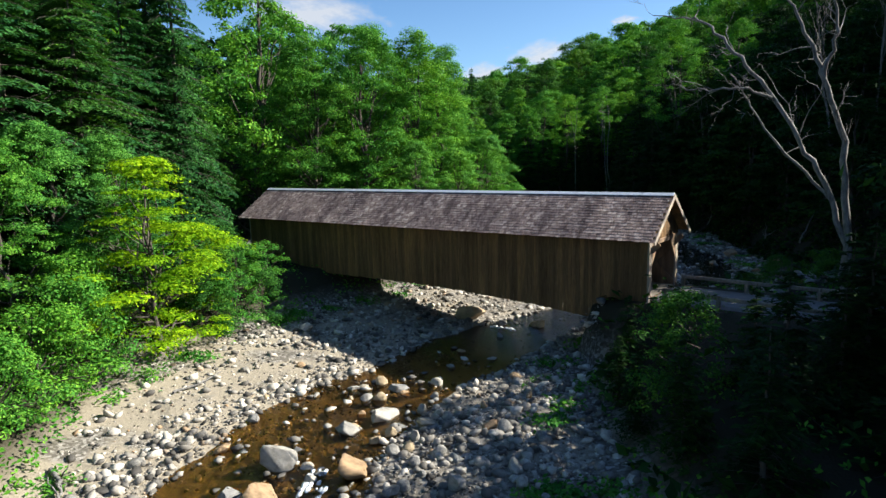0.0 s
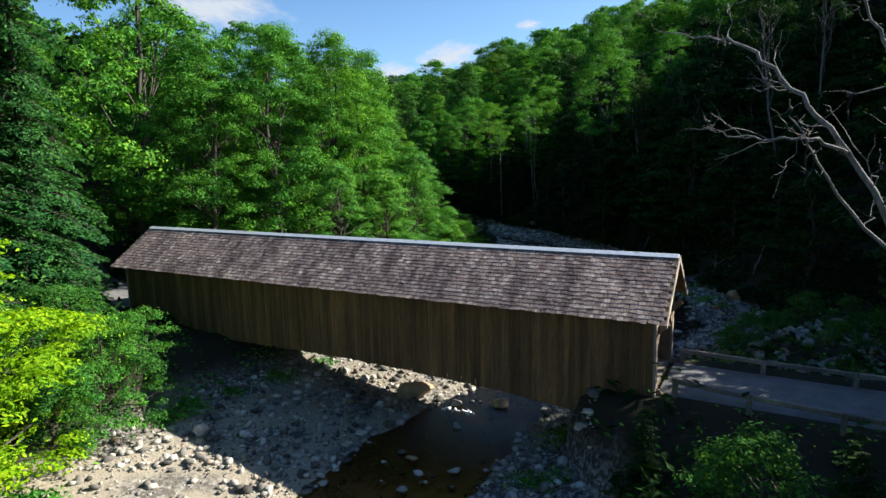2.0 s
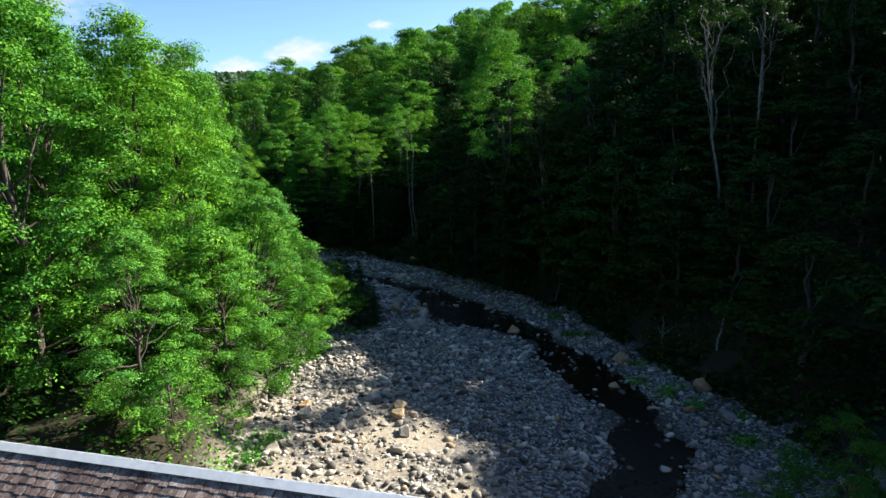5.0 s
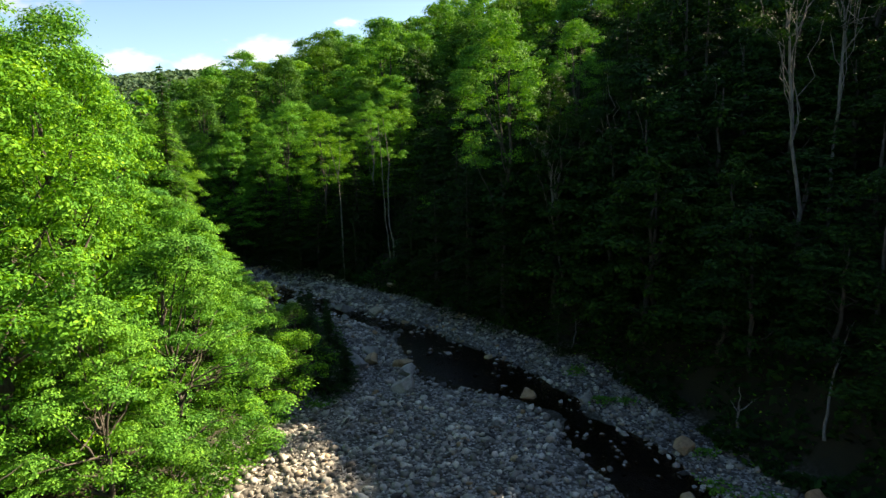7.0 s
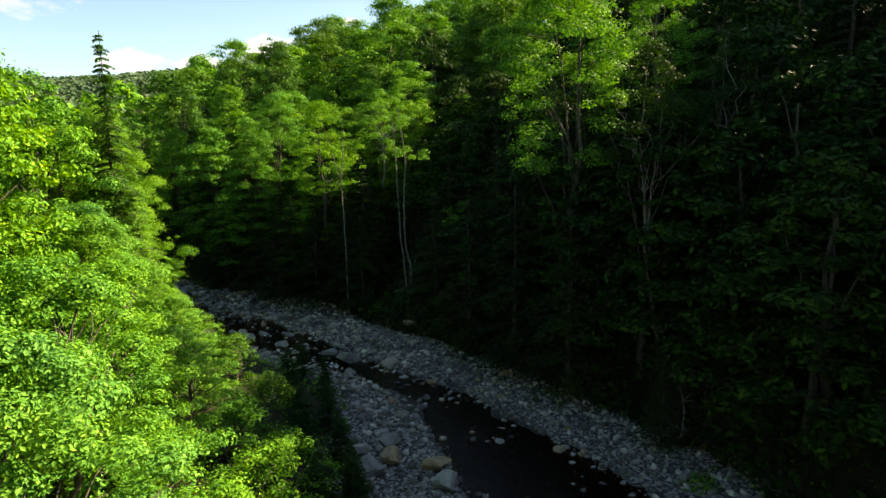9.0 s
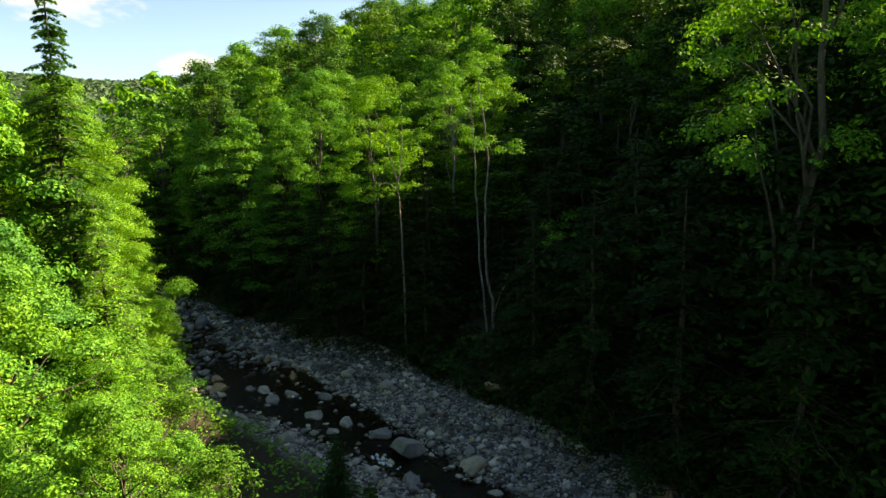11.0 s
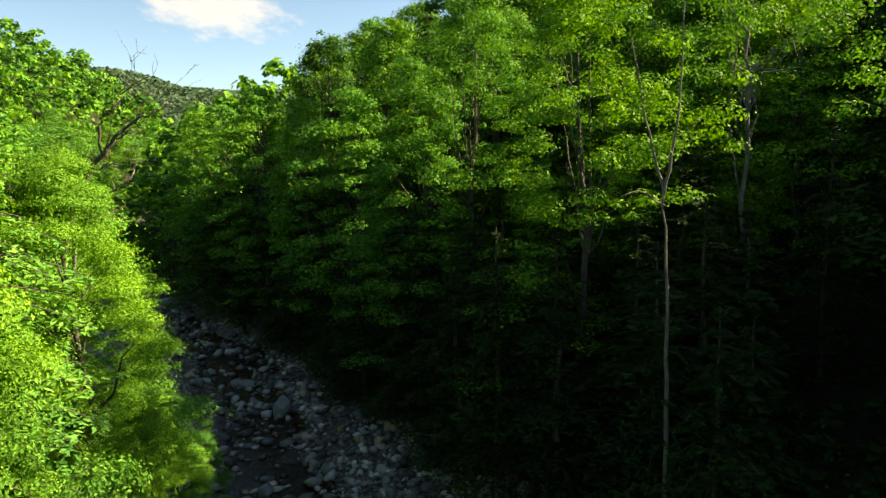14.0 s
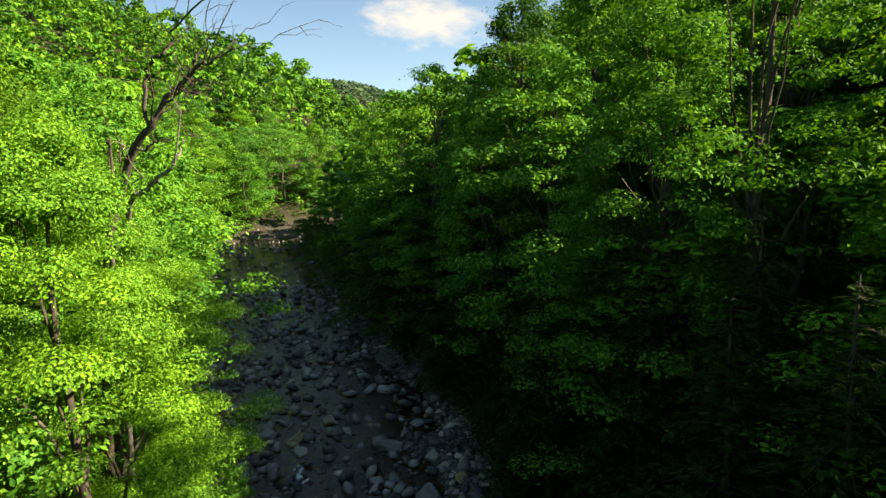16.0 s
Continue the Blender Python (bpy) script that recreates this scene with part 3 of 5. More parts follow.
def build_bridge():
    rng = np.random.default_rng(5)
    b = tagged(empty("covered_bridge", BRIDGE), "long covered wooden bridge with weathered brown plank walls over the stream", "bridge")
    half = LENGTH / 2
    # plank walls
    n = 134
    for side in (-1, 1):
        # the far, unseen wall is made taller to keep light out of the eave gap
        top = EAVE_Z - 0.3 if side < 0 else EAVE_Z + 0.02
        board = box("board", -0.12, 0.12, -0.014, 0.014, FOOT_Z, top, BOARD, 0.006)
        wall = part("wall", box("wall", -half, half, side * (HALF - 0.1) - 0.05, side * (HALF - 0.1) + 0.05, FOOT_Z + 0.1, EAVE_Z - 0.65, FRAME), b, "brown vertical plank wall")
        for i in range(n):
            x = -half + (i + 0.5) * LENGTH / n
            # the boards hang lower towards the cambered bridge's ends
            tall = 1 + (0.85 if x > 0 else 0.45) * (x / half) ** 2 / (top - FOOT_Z)
            part("board", board, wall, "", pose(x, side * (HALF + rng.uniform(-0.008, 0.012)), top * (1 - tall) + rng.uniform(-0.03, 0.03)) @ Matrix.Diagonal((1, 1, tall, 1)))
        part("top_plate", box("top_plate", -half, half, side * 2.1 - 0.12, side * 2.1 + 0.12, EAVE_Z - 0.6, EAVE_Z - 0.35, BOARD), b)
        part("bottom_chord", box("bottom_chord", -half, half, side * 2.2 - 0.12, side * 2.2 + 0.12, FOOT_Z + 0.1, FOOT_Z + 0.45, FRAME), b)
    # lattice trusses inside
    for side in (-1, 1):
        for lean in (-1, 1):
            for i in range(24):
                x = -half + 1.2 + i * (LENGTH - 2.4) / 23
                part("lattice_plank", LATTICE, b, "", pose(x, side * (2.1 - 0.05 * lean), (FOOT_Z + EAVE_Z) / 2, 0, 45 * lean, 0))
    # deck
    deck = part("deck", box("deck", -half, half, -2.05, 2.05, DECK_Z - 0.3, DECK_Z - 0.06, FRAME), b)
    plank = box("plank", -0.145, 0.145, -2.0, 2.0, DECK_Z - 0.06, DECK_Z, RAIL, 0.006)
    for i in range(112):
        part("plank", plank, deck, "", pose(-half + 0.15 + i * 0.2982, 0, rng.uniform(-0.006, 0.006)))
    for i in range(9):
        x = -half + 1 + i * (LENGTH - 2) / 8
        part("floor_beam", box("floor_beam", x - 0.12, x + 0.12, -2.3, 2.3, DECK_Z - 0.62, DECK_Z - 0.3, FRAME), b)
        part("tie_beam", box("tie_beam", x - 0.1, x + 0.1, -2.2, 2.2, EAVE_Z - 0.5, EAVE_Z - 0.27, FRAME), b)
    # roof
    run = EAVE + 0.27
    rise = (RIDGE_Z - EAVE_Z) * run / EAVE
    slope = math.hypot(rise, run)
    ang = math.degrees(math.atan2(rise, run))
    rl = half + 0.5
    roof = part("roof", box("roof", -rl, rl, -0.05, 0.05, RIDGE_Z - 0.2, RIDGE_Z - 0.05, FRAME), b, "weathered shingle roof")
    rows, cols = 17, 150
    exposure, wide = slope / rows, 2 * rl / cols
    tile = box("shingle", -wide / 2 + 0.006, wide / 2 - 0.006, -exposure * 0.62, exposure * 0.62, 0.0, 0.02, SHINGLE, 0.004)
    for side in (-1, 1):
        m = pose(0, 0, RIDGE_Z, 0, 0, 0 if side < 0 else 180) @ pose(0, 0, 0, ang, 0, 0)
        part("sheathing", box("sheathing", -rl, rl, -slope + 0.1, 0, -0.08, -0.02, BOARD), roof, "", m)
        rest = []
        for r in range(rows):
            yy = -slope + (r + 0.5) * exposure
            for c in range(cols + 1):
                x = -rl + (c + (0.0 if r % 2 else 0.5)) * wide + rng.uniform(-0.02, 0.02)
                if abs(x) > rl - wide * 0.3:
                    continue
                mm = m @ pose(x, yy + rng.uniform(-0.03, 0.03), -0.008 + rng.uniform(0, 0.006), -3.4 + rng.uniform(-0.7, 0.7), rng.uniform(-0.9, 0.9), rng.uniform(-1.2, 1.2))
                if side < 0 and x > rl - 3.9:
                    part("shingle", tile, roof, "", mm)
                else:
                    v, f = box_arrays(-wide / 2 + 0.006, wide / 2 - 0.006, -exposure * 0.62, exposure * 0.62, 0.0, 0.02)
                    v = v @ np.array(mm.to_3x3()).T + np.array(mm.translation)
                    rest.append((v, f))
        tagged(part("shingle_field", mesh_of("shingle_field", *joined(rest), SHINGLE_REST), roof), kind="stuff")
        part("ridge_cap", box("ridge_cap", -rl - 0.02, rl + 0.02, -0.22, 0.02, 0.03, 0.05, RIDGE_METAL, 0.004), roof, "pale galvanised ridge cap", m)
        # rafter tails and barge boards
        tail = box("rafter", -0.05, 0.05, -slope + 0.9, -0.05, -0.2, -0.08, BOARD)
        for i in range(29):
            part("rafter", tail, roof, "", m @ pose(-half + 0.3 + i * (LENGTH - 0.6) / 28, 0, 0))
        for end in (-1, 1):
            part("barge_board", box("barge_board", -0.03, 0.03, -slope - 0.02, 0, -0.22, 0.0, TRIM), roof, "pale weathered barge board", m @ pose(end * (rl + 0.032), 0, 0))
    # portals: posts, clipped corners, gable boarding
    for end in (-1, 1):
        portal = empty("portal")
        portal.parent = b
        portal.matrix_basis = pose(end * (half + 0.03), 0, 0)
        tagged(portal, "open portal with clipped upper corners")
        for side in (-1, 1):
            part("corner_post", box("corner_post", -0.05, 0.05, side * 2.28 - 0.22, side * 2.28 + 0.22, FOOT_Z, EAVE_Z - 0.3, TRIM), portal, "pale sunlit edge board")
            v = np.array([(-0.03, side * 2.05, 5.3), (-0.03, side * 2.05, 6.45), (-0.03, side * 1.1, 6.45), (0.03, side * 2.05, 5.3), (0.03, side * 2.05, 6.45), (0.03, side * 1.1, 6.45)])
            bm = bmesh.new()
            vs = [bm.verts.new(p) for p in v]
            for f in ((0, 1, 2), (5, 4, 3), (0, 3, 4, 1), (1, 4, 5, 2), (2, 5, 3, 0)):
                bm.faces.new([vs[i] for i in f])
            bmesh.ops.recalc_face_normals(bm, faces=bm.faces[:])
            me = bpy.data.meshes.new("clipped_corner")
            bm.to_mesh(me)
            bm.free()
            me.materials.append(FRAME)
            part("clipped_corner", me, portal)
        part("lintel", box("lintel", -0.05, 0.05, -2.45, 2.45, 6.42, 6.66, FRAME), portal)
        for i in range(20):
            y = -2.375 + i * 0.25
            top = RIDGE_Z - 0.3 - abs(y) * rise / run
            if top > 6.75:
                part("gable_board", box("gable_board", -0.015, 0.015, y - 0.12, y + 0.12, 6.6, top, BOARD, 0.005), portal)
    # stone abutments
    for end in (-1, 1):
        ab = tagged(empty("abutment", BRIDGE @ pose(end * (half + 0.2), 0, 0)), "grey stone abutment under the bridge end", "abutment", "bridge abutments")
        part("core", box("core", -1.3, 1.3, -2.5, 2.5, -1.2, 2.86, MASONRY, 0.05), ab)
        for r in range(7):
            zz = -1.0 + r * 0.55
            y = -2.6
            while y < 2.4:
                w = rng.uniform(0.5, 1.0)
                w = min(w, 2.6 - y)
                part("stone_block", box("stone_block", -0.16, 0.16, y + 0.015, y + w - 0.015, zz + 0.012, zz + 0.54, MASONRY, 0.04), ab, "", pose(-end * (1.32 + rng.uniform(-0.03, 0.04)), 0, 0))
                y += w
            x = -1.3
            while x < 1.2:
                w = min(rng.uniform(0.5, 1.0), 1.3 - x)
                part("stone_block", box("stone_block", x + 0.015, x + w - 0.015, -0.16, 0.16, zz + 0.012, zz + 0.54, MASONRY, 0.04), ab, "", pose(0, -2.52 + rng.uniform(-0.04, 0.03), 0))
                x += w


LATTICE = box("lattice_plank", -0.14, 0.14, -0.035, 0.035, -2.3, 2.3, FRAME)
build_bridge()


def build_guard_rail(points, name="guard_rail", label="weathered wooden guard rail on short posts beside the road"):
    g = tagged(empty(name, pose(points[0][0], points[0][1], 0)), label, "guard rail", "road guard rails")
    o = np.array(points[0])
    for a, c in zip(points[:-1], points[1:]):
        a, c = np.array(a) - o, np.array(c) - o
        ln, rz = np.hypot(*(c - a)), math.degrees(math.atan2(c[1] - a[1], c[0] - a[0]))
        part("rail", box("rail", -0.1, ln + 0.1, -0.07, 0.07, ROAD_Z + 0.47, ROAD_Z + 0.66, RAIL, 0.025), g, "", pose(a[0], a[1], 0, 0, 0, rz))
    for p in points:
        p = np.array(p) - o
        part("post", box("post", -0.1, 0.1, -0.1, 0.1, ROAD_Z - 0.6, ROAD_Z + 0.48, RAIL, 0.025), g, "", pose(p[0], p[1], 0, 0, 0, -40))


build_guard_rail([(11.2, 30.2), (13.0, 28.1), (15.1, 26.0), (17.6, 23.9), (20.3, 21.9)])
build_guard_rail([(13.5, 33.6), (16.0, 31.4), (18.6, 29.3), (21.4, 27.2), (24.4, 25.1)])
build_guard_rail([(-15.8, 55.6), (-19.0, 60.0), (-22.0, 66.0), (-24.8, 72.5)])
build_guard_rail([(-18.6, 52.5), (-22.0, 55.2), (-25.6, 59.0), (-28.0, 63.5)])


# ---- trees ----
def crown_leaves(rng, clumps, radii, per, flat, length, width, spread=0.9):
    """Leaves in flattened clumps, their faces turned up and outwards."""
    cs, ns = [], []
    for c, r in zip(clumps, radii):
        r = 0.78 * r
        k = max(4, int(1.95 * per * r * r))
        d = rng.normal(0, 1, (k, 3))
        d /= np.linalg.norm(d, axis=1, keepdims=True)
        q = d * (rng.uniform(0.15, 1, (k, 1)) ** 0.45) * r * np.array([1, 1, flat])
        q[rng.uniform(0, 1, k) < 0.14] *= np.array([1.6, 1.6, 1.2])
        q[:, 2] -= 0.18 * (q[:, 0] ** 2 + q[:, 1] ** 2) / max(r, 0.1)
        cs.append(c + q)
        ns.append(d * 1.0 + np.array([0, 0, 0.6]) + rng.normal(0, 0.34 * spread, (k, 3)))
    return leaves(rng, np.concatenate(cs), np.concatenate(ns), length, width)


def envelope(rng, n, height, base, radius, top_heavy=0.55):
    """Clump centres filling a broad crown, mostly near its outside, with bulges and gaps."""
    out = []
    lobes = rng.uniform(0, 2 * np.pi, 3)
    while len(out) < n:
        u, a = rng.uniform(0, 1), rng.uniform(0, 2 * np.pi)
        shape = (np.sin(np.pi * min(1, u ** top_heavy * 0.93 + 0.05))) ** 0.7
        bulge = 1 + 0.3 * np.sin(2 * a + lobes[0]) + 0.16 * np.sin(5 * a + lobes[1] + u * 6) + 0.06 * np.sin(u * 17 + lobes[2])
        r = radius * shape * bulge * rng.uniform(0.25, 1) ** 0.4
        out.append((r * np.cos(a), r * np.sin(a), base + u * (height - base)))
    return np.array(out)


def woody(rng, height, girth, clumps, limbs, lean=0.5, sides=7):
    """Trunk and limbs reaching to some of the clumps."""
    top = np.array([rng.normal(0, lean), rng.normal(0, lean), height * 0.86])
    line = bent(rng, (0, 0, -0.6), top, height * 0.012, 9)
    pieces = [tube(line, np.linspace(1, 0.12, 9) ** 0.8 * girth, sides)]
    pick = rng.choice(len(clumps), min(limbs, len(clumps)), replace=False)
    for i in pick:
        c = clumps[i]
        zz = np.clip(c[2] * rng.uniform(0.45, 0.85), height * 0.08, height * 0.8)
        k = np.interp(zz, line[:, 2], np.arange(9))
        s = np.array([np.interp(k, np.arange(9), line[:, j]) for j in range(3)])
        g = girth * (1 - zz / height) * 0.42 + 0.015
        pieces.append(tube(bent(rng, s, c, 0.14, 6), np.linspace(g, 0.012, 6), 5))
    return joined(pieces)


def broad_tree(name, seed, height, base, radius, girth, clumps, clump_r, per, leaf, mat, bark, limbs, label, category="tree", flat=0.36):
    rng = np.random.default_rng(seed)
    t = tagged(empty(name), label, category)
    cl = envelope(rng, clumps, height, base, radius)
    rad = rng.uniform(0.35, 1.65, clumps) * clump_r
    part("trunk", mesh_of("trunk", *woody(rng, height, girth, cl, limbs), bark, True), t)
    part("crown", mesh_of("crown", *crown_leaves(rng, cl, rad, per, flat, leaf, leaf * 0.5), mat), t)
    return t


def conifer(name, seed, height, radius, girth, tiers, per, leaf, mat, bark, label, low=0.06):
    """Hemlock or spruce: tiers of drooping feathery boughs."""
    rng = np.random.default_rng(seed)
    t = tagged(empty(name), label, "tree")
    wood = [tube(bent(rng, (0, 0, -0.6), (0, 0, height), 0.08, 9), np.linspace(girth, 0.02, 9), 7)]
    cs, ns = [], []
    for i in range(tiers):
        u = (i + rng.uniform(0, 0.8)) / tiers
        z = height * (low + (1 - low) * u)
        reach = radius * (1 - u) ** 0.8 * rng.uniform(0.75, 1.1) + 0.25
        for a in rng.uniform(0, 2 * np.pi, rng.integers(4, 7)):
            ln = reach * rng.uniform(0.65, 1.1)
            d = np.array([np.cos(a), np.sin(a), 0])
            side = np.array([-np.sin(a), np.cos(a), 0])
            tt = np.linspace(0, 1, 5)[:, None]
            line = np.array([0, 0, z]) + d * ln * tt + np.array([0, 0, 1]) * (0.12 * ln * tt - 0.42 * ln * tt ** 2)
            wood.append(tube(line, np.linspace(0.04 * (1 - u) + 0.012, 0.006, 5), 3))
            k = max(6, int(per * ln))
            s = rng.uniform(0.12, 1.05, k)
            w = (rng.uniform(-1, 1, k)) * ln * 0.34 * np.sin(np.pi * np.clip(s * 0.85 + 0.1, 0, 1))
            q = np.stack([np.interp(s, tt[:, 0], line[:, j]) for j in range(3)], 1) + side * w[:, None]
            q[:, 2] -= 0.25 * np.abs(w) + rng.uniform(0, 0.12, k)
            cs.append(q)
            ns.append(np.array([0, 0, 1.0]) + d * 0.35 + rng.normal(0, 0.32, (k, 3)))
    part("trunk", mesh_of("trunk", *joined(wood), bark, True), t)
    part("crown", mesh_of("crown", *leaves(rng, np.concatenate(cs), np.concatenate(ns), leaf, leaf * 0.4), mat), t)
    return t


def put(model, x, y, scale=1.0, turn=0.0, wide=1.0, sink=0.0, label="", group=""):
    m = pose(x, y, land_z(x, y) - sink, 0, 0, turn) @ Matrix.Diagonal((scale * wide, scale * wide, scale, 1))
    return tagged(copy_thing(model, m), label, "", group)


def discard(ob):
    for o in (*ob.children_recursive, ob):
        bpy.data.objects.remove(o)


# models: fine ones for the near bank, coarser ones for the slopes
FINE = [broad_tree("broadleaf_tree", 11 + i, 12, 0.5, 3.7, 0.17, 230, 0.66, 330, 0.138, LEAF if i < 1 else LEAF_BANK, BARK, 40, "leafy broad-leaved tree on the stream bank", flat=0.4) for i in range(3)]
NEAREST = broad_tree("broadleaf_tree", 15, 13, 0.5, 3.9, 0.17, 320, 0.66, 860, 0.078, LEAF_BANK, BARK, 10, "leafy broad-leaved tree overhanging the stream", flat=0.4)
MAIN = [broad_tree("broadleaf_tree", 71 + i, 20, 1.5, 5.2, 0.28, 300, 0.9, 150, 0.18, LEAF, BARK, 36, "tall leafy broad-leaved tree beside the bridge", flat=0.48) for i in range(3)]
SCREEN = [broad_tree("broadleaf_tree", 81 + i, 17, 1.0, 4.6, 0.2, 130, 1.0, 92, 0.2, LEAF if i else LEAF_DEEP, BARK, 14, "leafy tree on the slope above the stream", flat=0.48) for i in range(2)]
MIDDLE = [broad_tree("broadleaf_tree", 21 + i, 20, 2.0, 5.0, 0.26, 200, 1.0, 84, 0.26, LEAF if i < 3 else LEAF_DEEP, BARK, 30, "tall leafy broad-leaved tree in the wood", flat=0.48) for i in range(5)]
# the last two coarse trees have shade put into their leaf colour
COARSE = [broad_tree("broadleaf_tree", 31 + i, 17, 1.5, 4.6, 0.24, 90, 1.3, 32, 0.4, LEAF if i < 2 else NEEDLE_SHADE, BARK, 8, "tree in the wood on the valley slope", flat=0.4) for i in range(4)]
TALL = [broad_tree("broadleaf_tree", 75 + i, 27, 14, 4.6, 0.26, 160, 0.9, 110, 0.19, LEAF, BARK, 9, "tall leafy tree on the slope with its top in the sun", flat=0.48) for i in range(2)]
HILL = [broad_tree("hillside_tree", 35 + i, 16, 1.0, 5.0, 0.22, 110, 1.35, 40, 0.31, (LEAF, LEAF_BANK, LEAF_BANK)[i], BARK, 5, "leafy tree of the wood on the sunny hillside", flat=0.45) for i in range(3)]
FOREST = [broad_tree("forest_tree", 38 + i, 16, 1.0, 5.0, 0.22, 100, 1.35, 32, 0.37, LEAF if i else LEAF_DEEP, BARK, 5, "leafy tree of the dense wood on the steep hillside", flat=0.45) for i in range(3)]
HEMLOCK = [conifer("hemlock_tree", 41 + i, 19, 4.0, 0.24, 32, 21, 0.33, NEEDLE_SHADE, BARK, "hemlock with drooping feathery boughs, coloured dark for shade") for i in range(2)]
TALL_HEMLOCK = [conifer("hemlock_tree", 141 + i, 19, 4.4, 0.26, 50, 78, 0.21, LEAF_HEMLOCK, BARK, "tall green hemlock with drooping feathery boughs above the bank") for i in range(2)]
BANK_HEMLOCK = conifer("hemlock_tree", 47, 15, 4.6, 0.22, 36, 60, 0.2, LEAF_BANK, BARK, "sunlit hemlock with feathery yellow-green boughs over the stream", 0.03)
# saplings whose dark needle colour stands for shade
SHADE_HEMLOCK = [conifer("hemlock_tree", 43 + i, 19, 4.0, 0.24, 22, 14, 0.6, NEEDLE_SHADE, BARK, "young hemlock on the bank, needles coloured dark to stand for shade") for i in range(2)]
SPRUCE = conifer("spruce_tree", 45, 23, 3.0, 0.2, 64, 60, 0.24, LEAF_DEEP, BARK, "slender pointed spruce among broad-leaved trees", 0.06)
MAPLE = broad_tree("maple_tree", 51, 10, 0.5, 3.0, 0.13, 105, 0.75, 210, 0.16, LEAF_YELLOW, BARK, 40, "young maple with bright yellow-green leaves on the bank", "tree", 0.2)
SHRUB = [broad_tree("shrub", 61 + i, 3.2, 0.1, 1.7, 0.04, 60, 0.42, 400, 0.1, LEAF if i else LEAF_DEEP, BARK, 16, "leafy green shrub on the bank", "shrub", 0.5) for i in range(2)]
MODELS = [*MAIN, *TALL, *SCREEN, *FINE, NEAREST, *MIDDLE, *COARSE, *HILL, *FOREST, *HEMLOCK, *TALL_HEMLOCK, *SHADE_HEMLOCK, BANK_HEMLOCK, SPRUCE, MAPLE, *SHRUB]


def plant():
    rng = np.random.default_rng(77)

    def ceiling(x, y, low=None):
        """How high a tree may reach so that the sun still falls on the far bank."""
        edge = np.interp(y - 6, (-40, 22, 30, 38, 46, 56, 62, 68, 75, 88, 94, 108, 114, 120, 126, 140, 177, 207, 240, 480), (3, 4, 6, 10, 13, 14, 12, 5, 2, 4, 8.5, 8.5, 4, 1, -2, -10, -34, -54, -62, -56))
        if low is None:
            low = 4.0 if y < 100 and x < 56 else (0.0 if x < 46 else 4.0 if y > 112 else -1.0)
        return (x - edge) / 1.40 - low

    def lowered(x, y, height, low=2.0):
        return min(1.0, max(ceiling(x, y, low) - land_z(x, y), 3.0) / height)

    # near the bridge, west bank
    put(MAPLE, -15.9, 32.2, 1.05, 20, 1.3)
    for x, y, s, w in ((-13.4, 36.5, 1.2, 1.0), (-12.0, 39.0, 1.0, 1.1), (-14.4, 35.2, 1.0, 1.0), (-17.6, 27.5, 1.6, 1.0), (-17.0, 24.5, 1.5, 1.1), (-16.8, 21, 1.3, 1.1), (-19, 30, 1.5, 1), (-20, 24, 1.8, 1), (-19, 18, 1.8, 1), (-16, 37, 1.3, 1), (-18.5, 15, 1.7, 1.1), (-14.2, 40.2, 1.1, 1.2), (-15.2, 38.6, 1.1, 1.2), (-13.0, 41.8, 0.9, 1.2), (-15.8, 42.4, 1.2, 1.2), (-14.6, 36.6, 0.9, 1.2), (-16.6, 40.4, 1.3, 1.2), (-17.4, 44.0, 1.2, 1.1)):
        put(SHRUB[int(x * 7) % 2], x, y, s, x * 50, w)
    for x, y, s in ((-21.5, 29, 0.85), (-20, 36, 0.8), (-24, 23, 1.0), (-19.5, 19, 0.75), (-22, 33, 0.9)):
        put(FINE[int(-x) % 3], x, y, s, x * 31)
    for x, y, s in ((-25, 35, 1.4), (-24, 41, 1.35), (-28.5, 29, 1.45), (-23.5, 46, 1.2), (-31, 38, 1.3), (-33, 46, 1.3), (-29, 22, 1.2), (-30, 53, 1.2), (-36, 58, 1.25), (-27, 59, 1.0), (-31, 66, 1.2), (-38, 50, 1.2), (-26, 16, 1.2), (-34, 31, 1.3), (-22, 51.5, 0.8)):
        put(TALL_HEMLOCK[int(-x) % 2], x, y, s, x * 17, 1.15)
    for x, y, s in ((-21.2, 49.4, 1.55), (-25.2, 53.5, 1.5), (-23.4, 50, 1.35), (-26.5, 46, 1.45), (-28, 40.5, 1.5), (-30, 34, 1.5), (-22.4, 38, 1.1)):
        put(TALL_HEMLOCK[int(-x) % 2], x, y, s, x * 17, 0.75 if x > -22 else 1.1)
    # behind the bridge, west bank: tall ones back from the stream, lower ones at its edge
    for x, y, s, w in ((-13.5, 63, 1.0, 1.1), (-8, 65, 1.08, 1.1), (-3, 69, 1.08, 1.1), (0.2, 73, 1.02, 1.0), (-16, 73, 1.15, 1.1), (-9, 76, 1.15, 1.1), (-4, 82, 1.1, 1.1), (-1, 90, 1.05, 1.0), (-6, 97, 1.1, 1.1), (0.5, 103, 1.0, 1.0), (-4, 109, 1.05, 1.1), (-1, 116, 0.95, 1.0), (-14, 86, 1.2, 1.1), (-8, 120, 1.0, 1.1), (-22, 78, 1.2, 1.1), (-20, 66, 1.45, 1.0)):
        put(MAIN[int(x + 40) % 3] if y < 78 and x > -15 else MIDDLE[int(x + 40) % 3], x, y, s, x * 37, w)
